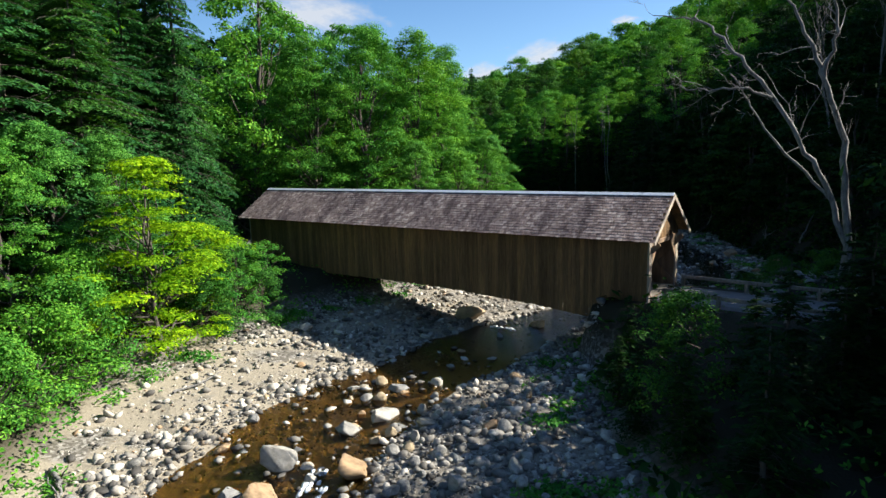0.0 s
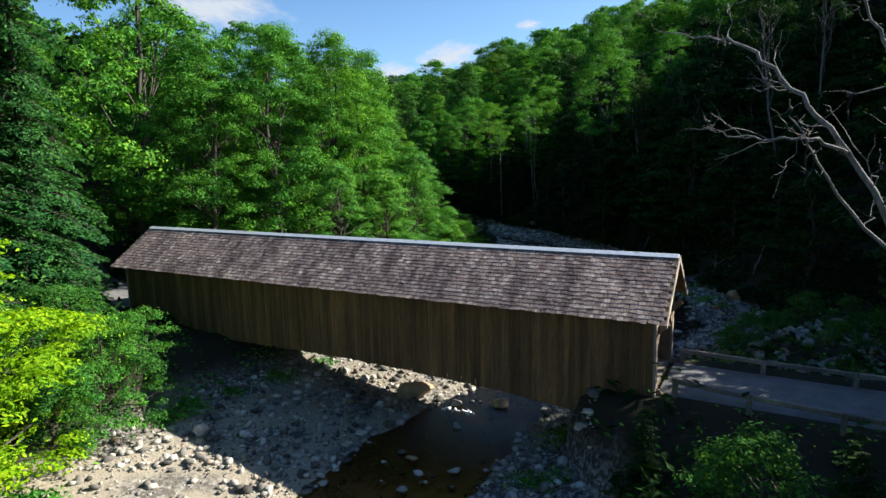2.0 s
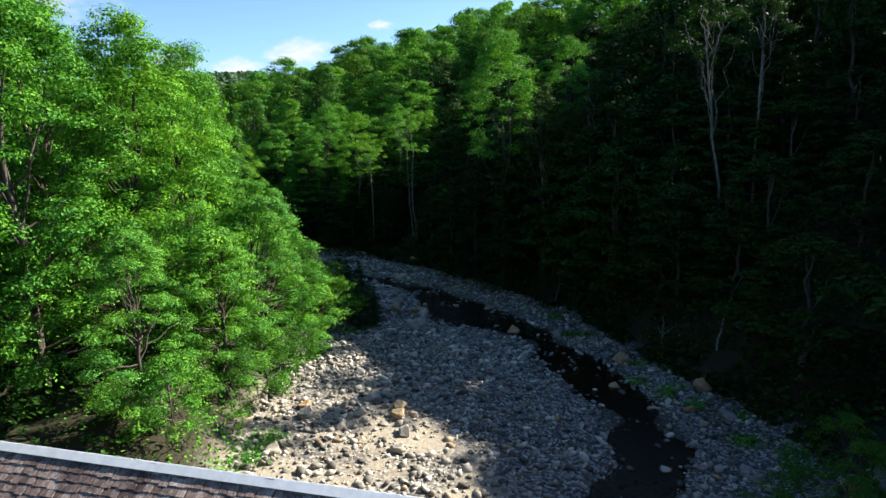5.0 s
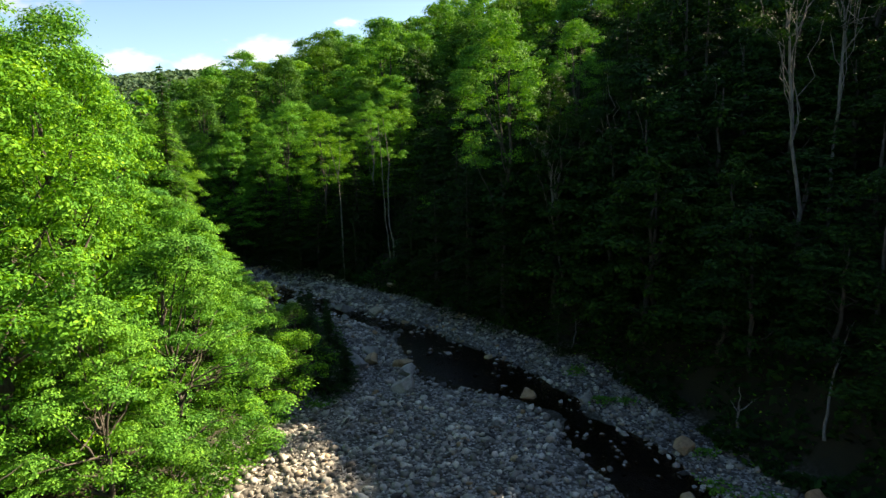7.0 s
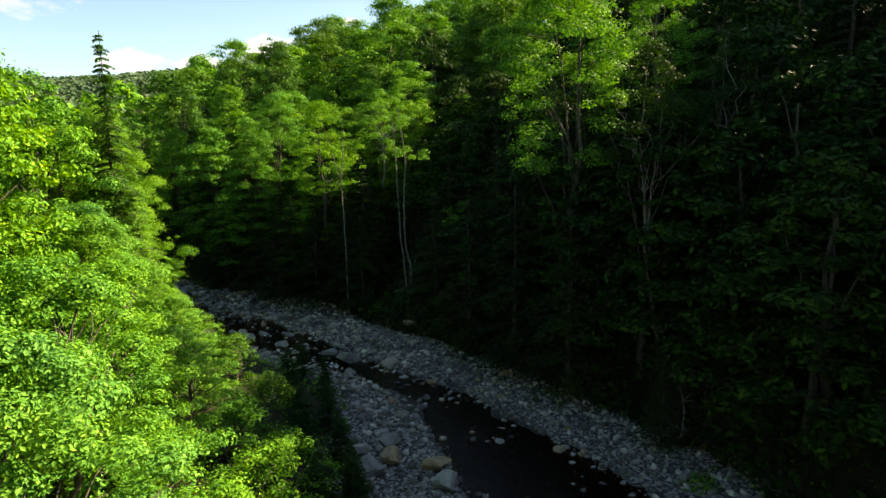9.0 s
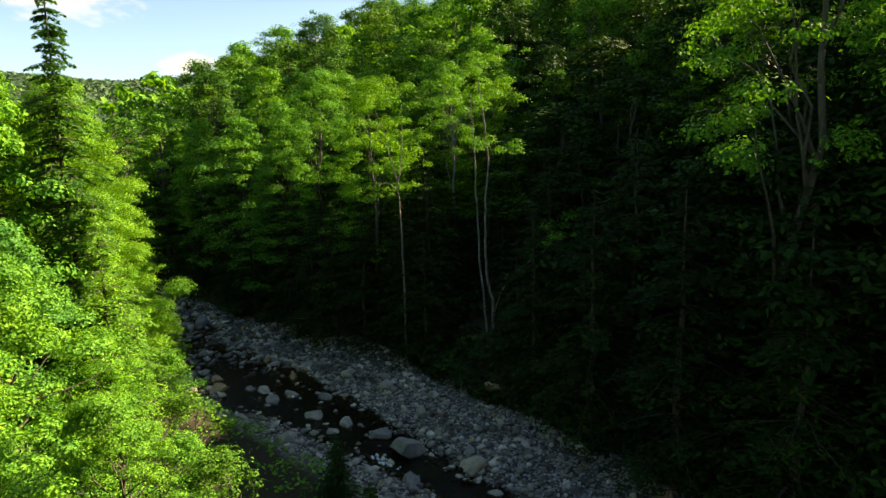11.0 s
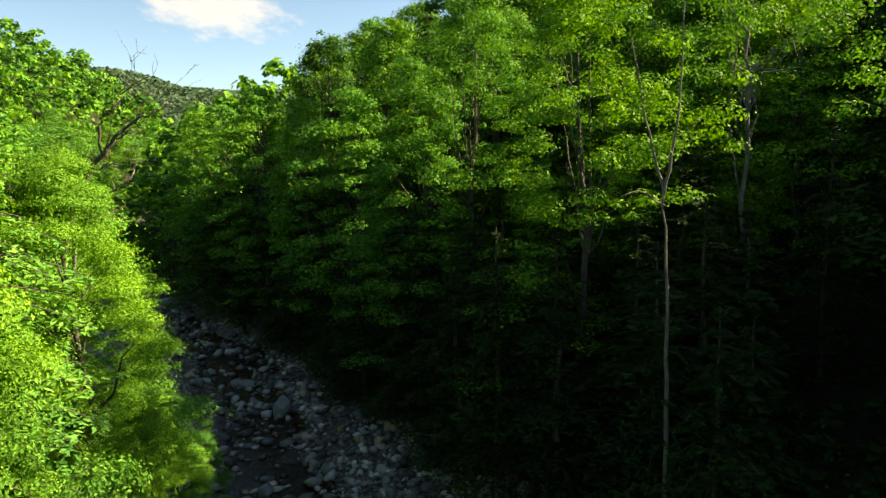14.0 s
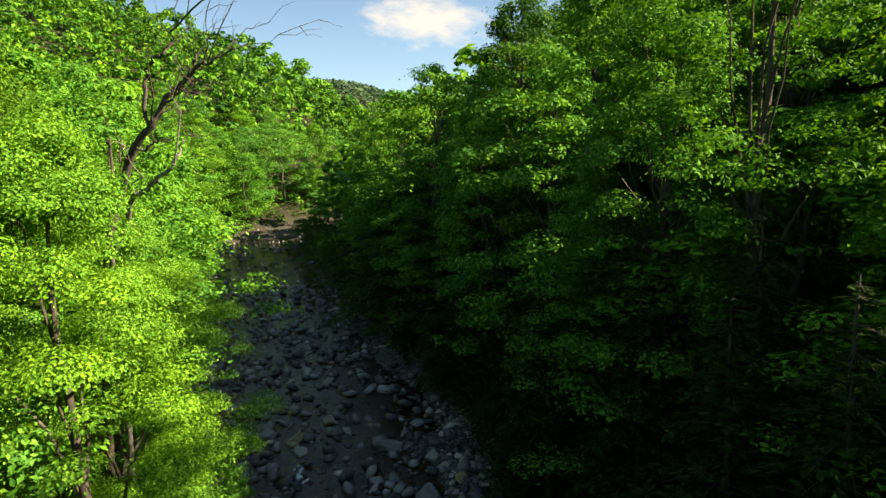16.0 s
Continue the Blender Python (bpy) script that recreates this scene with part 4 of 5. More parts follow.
    for x, y, s in ((-2.5, 59, 0.75), (1.5, 64, 0.8), (4.6, 69.5, 0.95), (5.0, 75, 0.95), (6.0, 81, 0.85), (6, 87, 0.8), (4.5, 93, 0.9), (3.5, 99, 0.95), (8.5, 84, 0.55), (8.5, 90.5, 0.55), (7, 97, 0.6), (-3.5, 128, 0.9)):
        put(FINE[int(x * 3 + 60) % 3], x, y, s, x * 41, 1.1)
    for x, y, s in ((-1, 57, 1.2), (2, 61.5, 1.1), (4.2, 65.5, 1.2), (7, 70.5, 1.1), (9, 75.5, 1.3), (12.5, 80, 1.1), (12.8, 85.5, 1.0), (11.5, 92, 1.1), (10, 98.5, 1.0), (8.5, 105.5, 1.0), (6.5, 111.5, 1.1), (4, 118, 1.2), (0, 125.5, 1.1), (-8, 133, 1.3), (-13, 139, 1.2), (15.2, 79.2, 1.0), (15.8, 83.6, 0.9), (16.0, 87.2, 0.9), (16.8, 91, 0.85), (16.2, 95, 0.9), (13.4, 78, 1.2), (14.0, 84.5, 1.1), (14.2, 88.8, 1.0), (11, 77.5, 1.2), (10.5, 82.5, 1.1), (9.8, 95, 1.0), (15.6, 80.8, 0.7)):
        # bushes beyond x 13 are drawn as hemlocks coloured dark for shade
        if x > 13:
            put(SHADE_HEMLOCK[int(x * 3) % 2], x, y, s * 0.19, x * 23, 1.8, 0, "low bush at the edge of the gravel bar, coloured dark for shade")
        else:
            put(SHRUB[int(x * 3 + 60) % 2], x, y, s, x * 23, 1.2)
    for x, y, s in ((4.0, 118.6, 1.1), (1.0, 123.5, 0.95), (6.6, 120.0, 0.42), (6.9, 116.3, 0.5), (3.9, 124.4, 0.4)):
        put(NEAREST, x, y, s, x * 97, 1.0)
    for x, y, s in ((6.5, 103.5, 0.78), (4, 108.5, 0.95), (3.2, 113.5, 1.25), (1.5, 107.5, 1.3)):
        put(BANK_HEMLOCK, x, y, s, x * 97, 1.05)
    put(NEAREST, 4.4, 108.4, 1.4, 40, 0.8)
    # hemlocks coloured dark put shade into the foot of the slope
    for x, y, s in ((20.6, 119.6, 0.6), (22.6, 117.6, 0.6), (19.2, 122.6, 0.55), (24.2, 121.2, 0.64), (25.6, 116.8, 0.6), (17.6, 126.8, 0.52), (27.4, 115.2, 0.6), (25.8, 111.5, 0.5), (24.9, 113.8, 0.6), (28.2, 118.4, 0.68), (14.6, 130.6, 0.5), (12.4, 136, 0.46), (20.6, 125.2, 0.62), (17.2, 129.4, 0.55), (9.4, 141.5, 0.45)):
        put(HEMLOCK[int(x) % 2], x, y, s, x * 61, 1.6, 0, "young hemlock at the slope's foot, coloured dark to deepen its shade")
    put(SPRUCE, 5.2, 105.0, 1.0)
    # east bank and the low ground beside the road
    for x, y, s in ((9.0, 22.2, 1.25), (9.6, 24.6, 0.5), (25, 33, 1.2), (29, 36, 1.3), (22, 34, 0.8)):
        put(SHRUB[0], x, y, s, x * 29, 1.2, 0, "leafy shrub in the shade beside the road")
    for x, y, s in ((21, 37.5, 0.6), (22.3, 39, 0.5), (24, 40.5, 0.6), (20.2, 39.8, 0.55), (26, 41.5, 0.7), (25.5, 37, 0.5), (27.5, 39.5, 0.6), (23.6, 43, 0.7), (28.5, 44, 0.8), (26.5, 35.2, 0.5), (21.8, 42, 0.6), (19, 37.6, 0.5)):
        put(SHRUB[0], x, y, s, x * 29, 1.3, 0, "low dark shrub growing between the rocks below the road")
    # hemlocks coloured dark stand in for shaded shrubs and hide the dead trunk's foot
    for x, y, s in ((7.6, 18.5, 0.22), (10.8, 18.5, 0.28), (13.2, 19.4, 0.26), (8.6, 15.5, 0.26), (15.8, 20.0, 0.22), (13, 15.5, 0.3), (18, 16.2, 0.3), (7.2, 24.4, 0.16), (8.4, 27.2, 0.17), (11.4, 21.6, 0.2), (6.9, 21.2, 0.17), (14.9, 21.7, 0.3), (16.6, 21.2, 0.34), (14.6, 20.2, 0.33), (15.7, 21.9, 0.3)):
        put(SHADE_HEMLOCK[int(x * 3) % 2], x, y, s, x * 29, 1.6, 0, "young hemlock on the bank, needles coloured dark to stand for shade")
    # big dark trees added east of the road, mostly unseen, blocking sun and sky
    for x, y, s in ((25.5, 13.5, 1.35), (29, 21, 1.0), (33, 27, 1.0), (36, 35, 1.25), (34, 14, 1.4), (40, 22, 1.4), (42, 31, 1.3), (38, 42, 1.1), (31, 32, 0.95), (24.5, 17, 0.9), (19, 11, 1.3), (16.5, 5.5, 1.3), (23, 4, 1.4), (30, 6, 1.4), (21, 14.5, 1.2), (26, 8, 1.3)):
        put(COARSE[2 + int(x) % 2], x, y, s, x * 19, 1.2, 0, "big tree added beyond the road to block sun and sky, coloured dark for shade")

    # bushes hanging over the far reach of the stream
    for k in range(16):
        y = 119 + 6.2 * k
        x = float(valley(y)[3]) + rng.uniform(0.2, 1.4)
        # the first six are hemlocks with shade put into their colour
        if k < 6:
            put(SHADE_HEMLOCK[k % 2], x + 0.8, y, rng.uniform(0.2, 0.3), k * 71, 1.8, 0, "young hemlock hanging over the stream bank, coloured dark for shade")
        else:
            put(SHRUB[0], x, y, rng.uniform(1.3, 1.9), k * 71, 1.2, 0, "dark leafy shrub hanging over the stream bank")
        if k > 4:
            x = float(valley(y)[0]) - rng.uniform(0.8, 2.2)
            put(SHRUB[1], x, y, rng.uniform(1.3, 2.0), k * 71, 1.2)

    for x, y, s in ((-69, 242, 2.2), (-74, 250, 2.4), (-66, 250, 1.8), (-79, 264, 2.6), (-61, 241, 1.5), (-71, 262, 2.0), (-86, 282, 2.8), (-79, 288, 2.6), (-73, 286, 2.4), (-65, 279, 2.0), (-64, 234, 1.4), (-72, 237, 2.2)):
        put(SHRUB[1], x, y, s, x * 71, 1.3, 0, "bright green shrub on the sunny bend of the stream")
    # another row, its colour darkened to deepen the lower slope's shade
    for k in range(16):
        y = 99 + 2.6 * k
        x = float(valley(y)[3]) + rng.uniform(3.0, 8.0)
        put(SHADE_HEMLOCK[k % 2], x, y, rng.uniform(0.3, 0.46), k * 53, 1.5, 0, "young hemlock at the slope's foot, coloured dark to deepen its shade")

    # trees along the east bank with their tops in the sun
    for x, y, s in ((18.5, 131, 0.85), (27, 119.5, 0.5), (14.5, 138, 0.85), (30, 129.5, 0.7), (24, 134, 0.85), (10.5, 145, 0.85), (17.5, 144, 0.95), (33, 116, 0.62), (35, 124, 0.6), (5.5, 153, 0.9), (0.5, 161, 0.9), (12, 155, 1.0), (-4, 169, 0.9), (29, 138, 1.05), (40, 133, 0.85), (37, 140, 1.0), (25, 148, 1.1), (42, 120, 0.55), (46, 112, 0.85), (51, 116, 0.6), (57, 112, 0.55), (50, 108, 0.62), (60, 118, 0.55), (54, 121, 0.5)):
        # hemlocks between x 26 and 34 bring shade in by their dark colour
        put(HEMLOCK[int(x) % 2] if y < 122 and 26 < x < 34 else MAIN[int(x) % 3] if y < 135 and x < 34 else MIDDLE[int(x * 3 + y) % 4], x, y, s * (lowered(x, y, (20 if y > 122 else 19) * s, 0.5) if x > 27 else 1.0), x * 53, rng.uniform(1.0, 1.2))
    # leaf colour of these is darkened to match the slope's shade
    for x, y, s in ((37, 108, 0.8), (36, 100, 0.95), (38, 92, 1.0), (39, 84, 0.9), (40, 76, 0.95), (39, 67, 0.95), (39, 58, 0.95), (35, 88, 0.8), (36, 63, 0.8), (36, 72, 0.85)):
        put(COARSE[2 + int(x + y) % 2], x, y, s * lowered(x, y, 17 * s), x * 53, 1.25, 0, "big tree at the foot of the slope, leaves coloured dark for shade")
    # tall ones whose tops reach the sun
    put(TALL[0], 33, 87.5, 1.04, 40, 1.05)
    for x, y, s in ((42, 99, 1.1), (44, 91, 1.2), (48, 103, 1.1)):
        put(TALL[int(x + y) % 2], x, y, s * lowered(x, y, 27 * s, -1.5), x * 53, 1.2)
    # hemlocks coloured dark for the shade below the sunlit tops
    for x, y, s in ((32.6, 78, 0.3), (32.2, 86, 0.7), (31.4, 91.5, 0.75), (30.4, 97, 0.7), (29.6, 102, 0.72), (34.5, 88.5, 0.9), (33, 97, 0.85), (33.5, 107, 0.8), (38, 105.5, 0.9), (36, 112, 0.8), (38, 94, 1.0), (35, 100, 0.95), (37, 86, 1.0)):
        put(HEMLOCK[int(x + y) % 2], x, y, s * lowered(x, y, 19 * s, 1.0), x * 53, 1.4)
    for x, y, s in ((24.2, 119, 0.76), (20.8, 126.5, 0.76)):
        put(TALL[int(x + y) % 2], x, y, s, x * 53, 1.15)
    # woods on both sides: single trees near the stream, the rest of the hillsides as one wood
    taken, single, hill, forest = [], 0, 0, 0
    cloud = {"dark": [], "green": [], "deep": []}
    shapes = []
    for k in range(3):
        r2 = np.random.default_rng(90 + k)
        cl = envelope(r2, 18, 16, 1.0, 5.0)
        shapes.append(crown_leaves(r2, cl, r2.uniform(0.7, 1.3, 18) * 2.2, 2.6, 0.5, 1.25, 0.95)[0])
    for k in range(22000):
        near = k < 3000
        y = rng.uniform(28, 172) if near else rng.uniform(-10, 480)
        lb, _, _, rb = (float(a) for a in valley(y))
        east = rng.uniform() < (0.75 if near else 0.5)
        d = rng.uniform(2.5, 34) if near else rng.uniform(2.5, 150)
        x = rb + d + 1 if east else lb - d - (5 if y < 128 else 1)
        if y > 215:
            x = rng.uniform(-250, 130)
            east, d = x > rb, max(x - rb, lb - x)
            if d < 2.5:
                continue
        gap = 4.7 if near else (5.4 if d < 75 and 128 < y < 215 else 7.0)
        if not near and ((y < 172 and d < 34) or (not east and y < 112 and d > 62) or (east and y < 140 and d > 95)):
            continue
        if road_distance(np.array(x), np.array(y)) < 5 or (not east and y < 128 and d < (24 if y > 50 else 18)) or (y < 46 and east and d < 22):
            continue
        if any((x - a) ** 2 + (y - b) ** 2 < gap * gap for a, b in taken) or (near and single >= 165):
            continue
        taken.append((x, y))
        h = rng.uniform(14, 20)
        if east and y < 240:
            h = min(h, ceiling(x, y) - land_z(x, y))
            if h < 4.5:
                continue
        if near and east and 96 < y < 120 and x < 33:
            continue
        if near:
            single += 1
            # east of the stream this picks the copies coloured dark for shade
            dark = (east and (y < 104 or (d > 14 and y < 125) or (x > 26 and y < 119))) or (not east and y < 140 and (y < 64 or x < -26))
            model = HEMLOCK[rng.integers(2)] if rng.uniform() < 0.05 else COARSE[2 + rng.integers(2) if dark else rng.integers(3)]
            if 98 < y < 150 and d < 24 and rng.uniform() < 0.85 and not (x > 26 and y < 119):
                model = SCREEN[rng.integers(2)]
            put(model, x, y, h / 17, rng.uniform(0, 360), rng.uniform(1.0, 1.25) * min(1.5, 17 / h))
        elif east and 108 < y < 250 and d < 90 and x > 8 and forest < 295:
            forest += 1
            put(FOREST[rng.integers(3)], x, y, h / 16, rng.uniform(0, 360), rng.uniform(0.95, 1.2))
        elif not east and 128 < y < 262 and d < 72 and hill < 298:
            hill += 1
            put(HILL[rng.integers(3)], x, y, h / 16, rng.uniform(0, 360), rng.uniform(0.95, 1.2))
        else:
            v = shapes[rng.integers(3)]
            a = rng.uniform(0, 2 * np.pi)
            w = rng.uniform(0.9, 1.25)
            r = np.array([[np.cos(a), -np.sin(a), 0], [np.sin(a), np.cos(a), 0], [0, 0, 1]])
            # the dark share is hemlock green, darkened further for the east slope's shade
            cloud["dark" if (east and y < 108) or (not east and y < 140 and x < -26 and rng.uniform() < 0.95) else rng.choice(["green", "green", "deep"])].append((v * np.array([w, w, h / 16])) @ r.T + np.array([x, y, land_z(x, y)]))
    for pick, mat, label in (("green", LEAF, "dense green broad-leaved wood covering the valley sides"), ("deep", LEAF_DEEP, "deep green broad-leaved wood covering the valley sides"), ("dark", NEEDLE_SHADE, "hillside wood in hemlock green, darkened in colour for the slope's shade")):
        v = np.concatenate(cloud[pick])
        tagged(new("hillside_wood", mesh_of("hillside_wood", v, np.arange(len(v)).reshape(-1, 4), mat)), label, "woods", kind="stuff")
    # the far ridge
    n = 70000
    y = 330 + 1270 * rng.uniform(0, 1, n) ** 0.8
    x = rng.uniform(-0.62, 0.32, n) * y
    z = land(x, y)[0] + rng.uniform(-2, 9, n)
    size = 3.0 + y / 220
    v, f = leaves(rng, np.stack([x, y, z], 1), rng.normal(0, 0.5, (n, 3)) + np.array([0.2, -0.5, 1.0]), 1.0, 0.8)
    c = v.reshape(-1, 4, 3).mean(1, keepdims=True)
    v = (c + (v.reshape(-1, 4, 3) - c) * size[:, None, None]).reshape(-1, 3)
    tagged(new("far_wood", mesh_of("far_wood", v, f, LEAF_FAR_HAZE)), "far ridge covered with forest, its green greyed for haze", "woods", kind="stuff")


plant()


def birch(name, x, y, height, fork, lean, seed, label, foliage):
    """Slender pale-trunked tree with a light crown high up."""
    rng = np.random.default_rng(seed)
    t = tagged(empty(name, pose(x, y, land_z(x, y))), label, "tree")
    cl = envelope(rng, 34, height, fork, 2.6)
    cl[:, 0] += lean
    line = bent(rng, (0, 0, -0.5), (lean, 0, fork), 0.12, 9)
    pieces = [tube(line, np.linspace(0.14, 0.07, 9), 8)]
    for i in range(14):
        pieces.append(tube(bent(rng, line[-1] if i < 3 else line[rng.integers(5, 9)], cl[i], 0.25, 7), np.linspace(0.07 if i < 3 else 0.035, 0.012, 7), 5))
    part("trunk", mesh_of("trunk", *joined(pieces), BIRCH, True), t, "slender pale bark")
    part("crown", mesh_of("crown", *crown_leaves(rng, cl, rng.uniform(0.6, 1.1, 34), 200, 0.55, 0.14, 0.09), foliage), t)


PALE = "slender pale-trunked tree at the foot of the slope"
for i, (x, y, h, f, ln) in enumerate(((36.6, 82.4, 20, 13, -2.0), (40.6, 81.3, 18, 12, -0.2), (41.0, 63.6, 22, 16, -2.6), (46.2, 65.5, 19, 14, 0.2), (30.5, 118, 18, 13, 0.3))):
    # beyond x 32 the crowns have shade put into their leaf colour
    birch("birch_tree", x, y, h, f, ln, 200 + i, PALE, LEAF if x < 32 else NEEDLE_SHADE)


def stem_tree(name, stems, clumps, label, seed):
    """Several pale stems from one foot, with thin leafy tops round the clumps."""
    rng = np.random.default_rng(seed)
    x, y = stems[0][0][0][:2]
    o = np.array((x, y, land_z(x, y)))
    thing = tagged(empty(name, pose(*o)), label, "tree")
    for points, girth in stems:
        p = np.array(points, float) - o
        t = np.linspace(0, len(p) - 1, 4 * len(p))
        line = np.stack([np.interp(t, np.arange(len(p)), p[:, j]) for j in range(3)], 1)
        line[1:-1] += rng.normal(0, 0.025, line[1:-1].shape)
        part("trunk", mesh_of("trunk", *tube(line, 0.62 * np.linspace(girth, 0.3 * girth, len(line)), 8), BIRCH, True), thing, "pale bark")
    c = np.array(clumps, float)
    cl = np.concatenate([c[:, :3] - o] + [c[:, :3] - o + rng.normal(0, 1, (len(c), 3)) * c[:, 3:] * np.array([1, 1, 0.9]) for _ in range(7)])
    part("crown", mesh_of("crown", *crown_leaves(rng, cl, rng.uniform(0.5, 1.0, len(cl)), 230, 0.5, 0.12, 0.08), LEAF), thing)


stem_tree("birch_tree", [([(24.4, 112.0, 1.5), (24.4, 112.0, 8.2), (24.3, 112.0, 12.1), (24.2, 112.1, 15.1)], 0.15), ([(24.2, 112.1, 15.0), (24.5, 111.9, 17.1), (24.6, 111.9, 20.5)], 0.09),
    ([(24.2, 112.1, 15.0), (23.7, 112.2, 16.9), (23.2, 112.3, 19.6)], 0.08), ([(24.25, 112.1, 14.6), (23.3, 111.8, 15.1), (22.6, 111.6, 15.0)], 0.04)], [(24.4, 112, 19.5, 1.5), (23.4, 112.3, 18.2, 1.4), (24.9, 112, 17.2, 1.0), (24, 112, 21.5, 1.2)], PALE, 221)
stem_tree("birch_tree", [([(29.6, 107.8, 2.0), (29.6, 107.8, 6.7), (29.2, 108.1, 8.9), (29.2, 108.1, 11.2), (29.2, 108.1, 13.5), (29.4, 107.9, 16.4), (29.1, 108.2, 20.1), (28.9, 108.3, 22.1)], 0.2),
    ([(29.3, 108.0, 2.5), (29.1, 108.2, 6.7), (28.9, 108.3, 8.8), (28.8, 108.4, 11.2), (28.7, 108.4, 13.7), (28.6, 108.5, 18.0), (28.4, 108.6, 21.0)], 0.15),
    ([(29.65, 107.75, 5.8), (30.0, 107.5, 7.4), (30.6, 107.1, 8.4), (31.6, 106.2, 9.7), (32.4, 105.5, 10.5), (33.1, 104.8, 11.3)], 0.08)], [(28.8, 108.3, 20.5, 1.6), (28.2, 108.6, 18.6, 1.5), (29.4, 107.9, 18.0, 1.3), (29, 108, 22, 1.3), (33.0, 105, 11.6, 0.7)], PALE, 222)


def dead_tree(name, stems, label, seed, twigs=40, bark=DEADWOOD):
    """Bare bleached stems with crooked branches and twigs: stems are (points, girth)."""
    rng = np.random.default_rng(seed)
    o = np.array(stems[0][0][0], float)
    thing = tagged(empty(name, pose(*o)), label, "dead tree")
    for which, (points, girth) in enumerate(stems):
        p = np.array(points, float) - o
        t = np.linspace(0, len(p) - 1, 4 * len(p))
        line = np.stack([np.interp(t, np.arange(len(p)), p[:, j]) for j in range(3)], 1)
        line[1:-1] += rng.normal(0, 0.05, line[1:-1].shape)
        rad = np.linspace(girth, 0.02, len(line))
        stem = part("trunk" if girth > 0.16 else "branch", mesh_of("stem", *tube(line, rad, 8), bark, True), thing)
        pieces = []
        for _ in range(int(twigs * girth / 0.2)):
            k = rng.integers(len(line) // 3, len(line))
            d = line[min(k + 1, len(line) - 1)] - line[max(k - 1, 0)]
            d = d / (np.linalg.norm(d) + 1e-9) * 0.9 + rng.normal(0, 0.55, 3)
            ln = rng.uniform(0.4, 1.9)
            end = line[k] + d * ln
            tw = bent(rng, line[k], end, 0.1, 6)
            pieces.append(tube(tw, np.linspace(min(rad[k] * 0.5, 0.03), 0.006, 6), 4))
            for _ in range(3):
                j = rng.integers(2, 6)
                pieces.append(tube(bent(rng, tw[j], tw[j] + d * 0.4 + rng.normal(0, 0.3, 3), 0.05, 4), np.linspace(0.011, 0.004, 4), 3))
        if pieces:
            tagged(part("twig_spray", mesh_of("twig_spray", *joined(pieces), bark, True), stem), kind="stuff")


dead_tree("dead_tree", [
    ([(15.9, 23.0, 3.0), (15.5, 23.3, 7.7), (15.0, 23.6, 9.5), (14.4, 24.0, 11.0), (13.3, 24.8, 13.3), (12.4, 25.6, 14.9), (11.7, 26.6, 16.1), (11.4, 27.7, 17.0), (11.2, 29.6, 17.4), (10.6, 31.2, 17.9)], 0.13),
    ([(15.9, 23.0, 3.0), (15.6, 23.2, 8.1), (15.4, 23.4, 11.4), (14.7, 23.8, 13.8), (14.2, 24.1, 15.3), (13.6, 24.5, 16.8), (12.9, 24.8, 18.8)], 0.165),
    ([(15.2, 23.5, 9.0), (13.7, 24.4, 11.0), (12.6, 25.0, 12.8), (11.8, 25.4, 14.3)], 0.07),
    ([(13.2, 24.7, 13.2), (12.0, 24.7, 13.6), (11.0, 25.5, 13.6), (10.4, 26.5, 13.9)], 0.06),
    ([(14.7, 23.8, 13.8), (14.9, 23.6, 15.6), (14.6, 23.5, 18.0)], 0.09)], "bare bleached dead tree with crooked branches beside the road", 3, 20)
dead_tree("dead_tree", [
    ([(0.2, 123.8, 3.0), (1.0, 123.2, 9.0), (2.5, 122.3, 14.0), (3.6, 122.0, 16.1), (4.4, 122.0, 17.0), (4.85, 122.0, 17.6), (5.8, 122.0, 18.3), (6.4, 122.0, 18.5), (6.95, 122.0, 18.75)], 0.165),
    ([(4.3, 122.0, 16.9), (4.3, 121.9, 18.2), (4.75, 121.9, 18.7), (5.2, 121.9, 18.9), (5.3, 121.9, 19.4), (6.5, 121.8, 20.0)], 0.06),
    ([(4.8, 122.0, 17.5), (5.25, 121.9, 17.6), (5.6, 121.8, 17.85)], 0.045),
    ([(3.6, 122.0, 16.1), (4.3, 121.9, 16.4), (5.0, 121.8, 16.5)], 0.04)], "half-dead dark tree leaning over the bank with a forked crown", 4, 16, BARK)
dead_tree("dead_tree", [
    ([(-14.0, 93.8, 3.0), (-13.9, 93.8, 18.0), (-13.6, 93.4, 24.0), (-13.4, 93.0, 26.5), (-12.4, 91.8, 28.7)], 0.24),
    ([(-13.8, 93.6, 21.0), (-14.6, 93.0, 24.5), (-15.3, 92.6, 27.0)], 0.14),
    ([(-13.6, 93.4, 23.5), (-12.6, 93.0, 25.4), (-11.4, 92.6, 26.8)], 0.12)], "half-bare grey tree standing above the wood", 8, 60, BARK)
dead_tree("dead_tree", [([(0.6, 124.4, 3.0), (1.6, 123.2, 9.5), (3.0, 121.8, 13.4), (4.2, 121.2, 14.9), (5.0, 121.1, 15.4), (5.65, 121.0, 15.8), (5.8, 121.0, 16.1), (5.98, 121.0, 16.45)], 0.11)], "leaning broken grey snag among the bank trees", 6, 4)

for model in MODELS:
    discard(model)


# ---- stones of the stream bed ----
def ball(level):
    bm = bmesh.new()
    bmesh.ops.create_icosphere(bm, subdivisions=level, radius=1)
    v = np.array([x.co[:] for x in bm.verts])
    f = np.array([[x.index for x in p.verts] for p in bm.faces])
    bm.free()
    return v, f


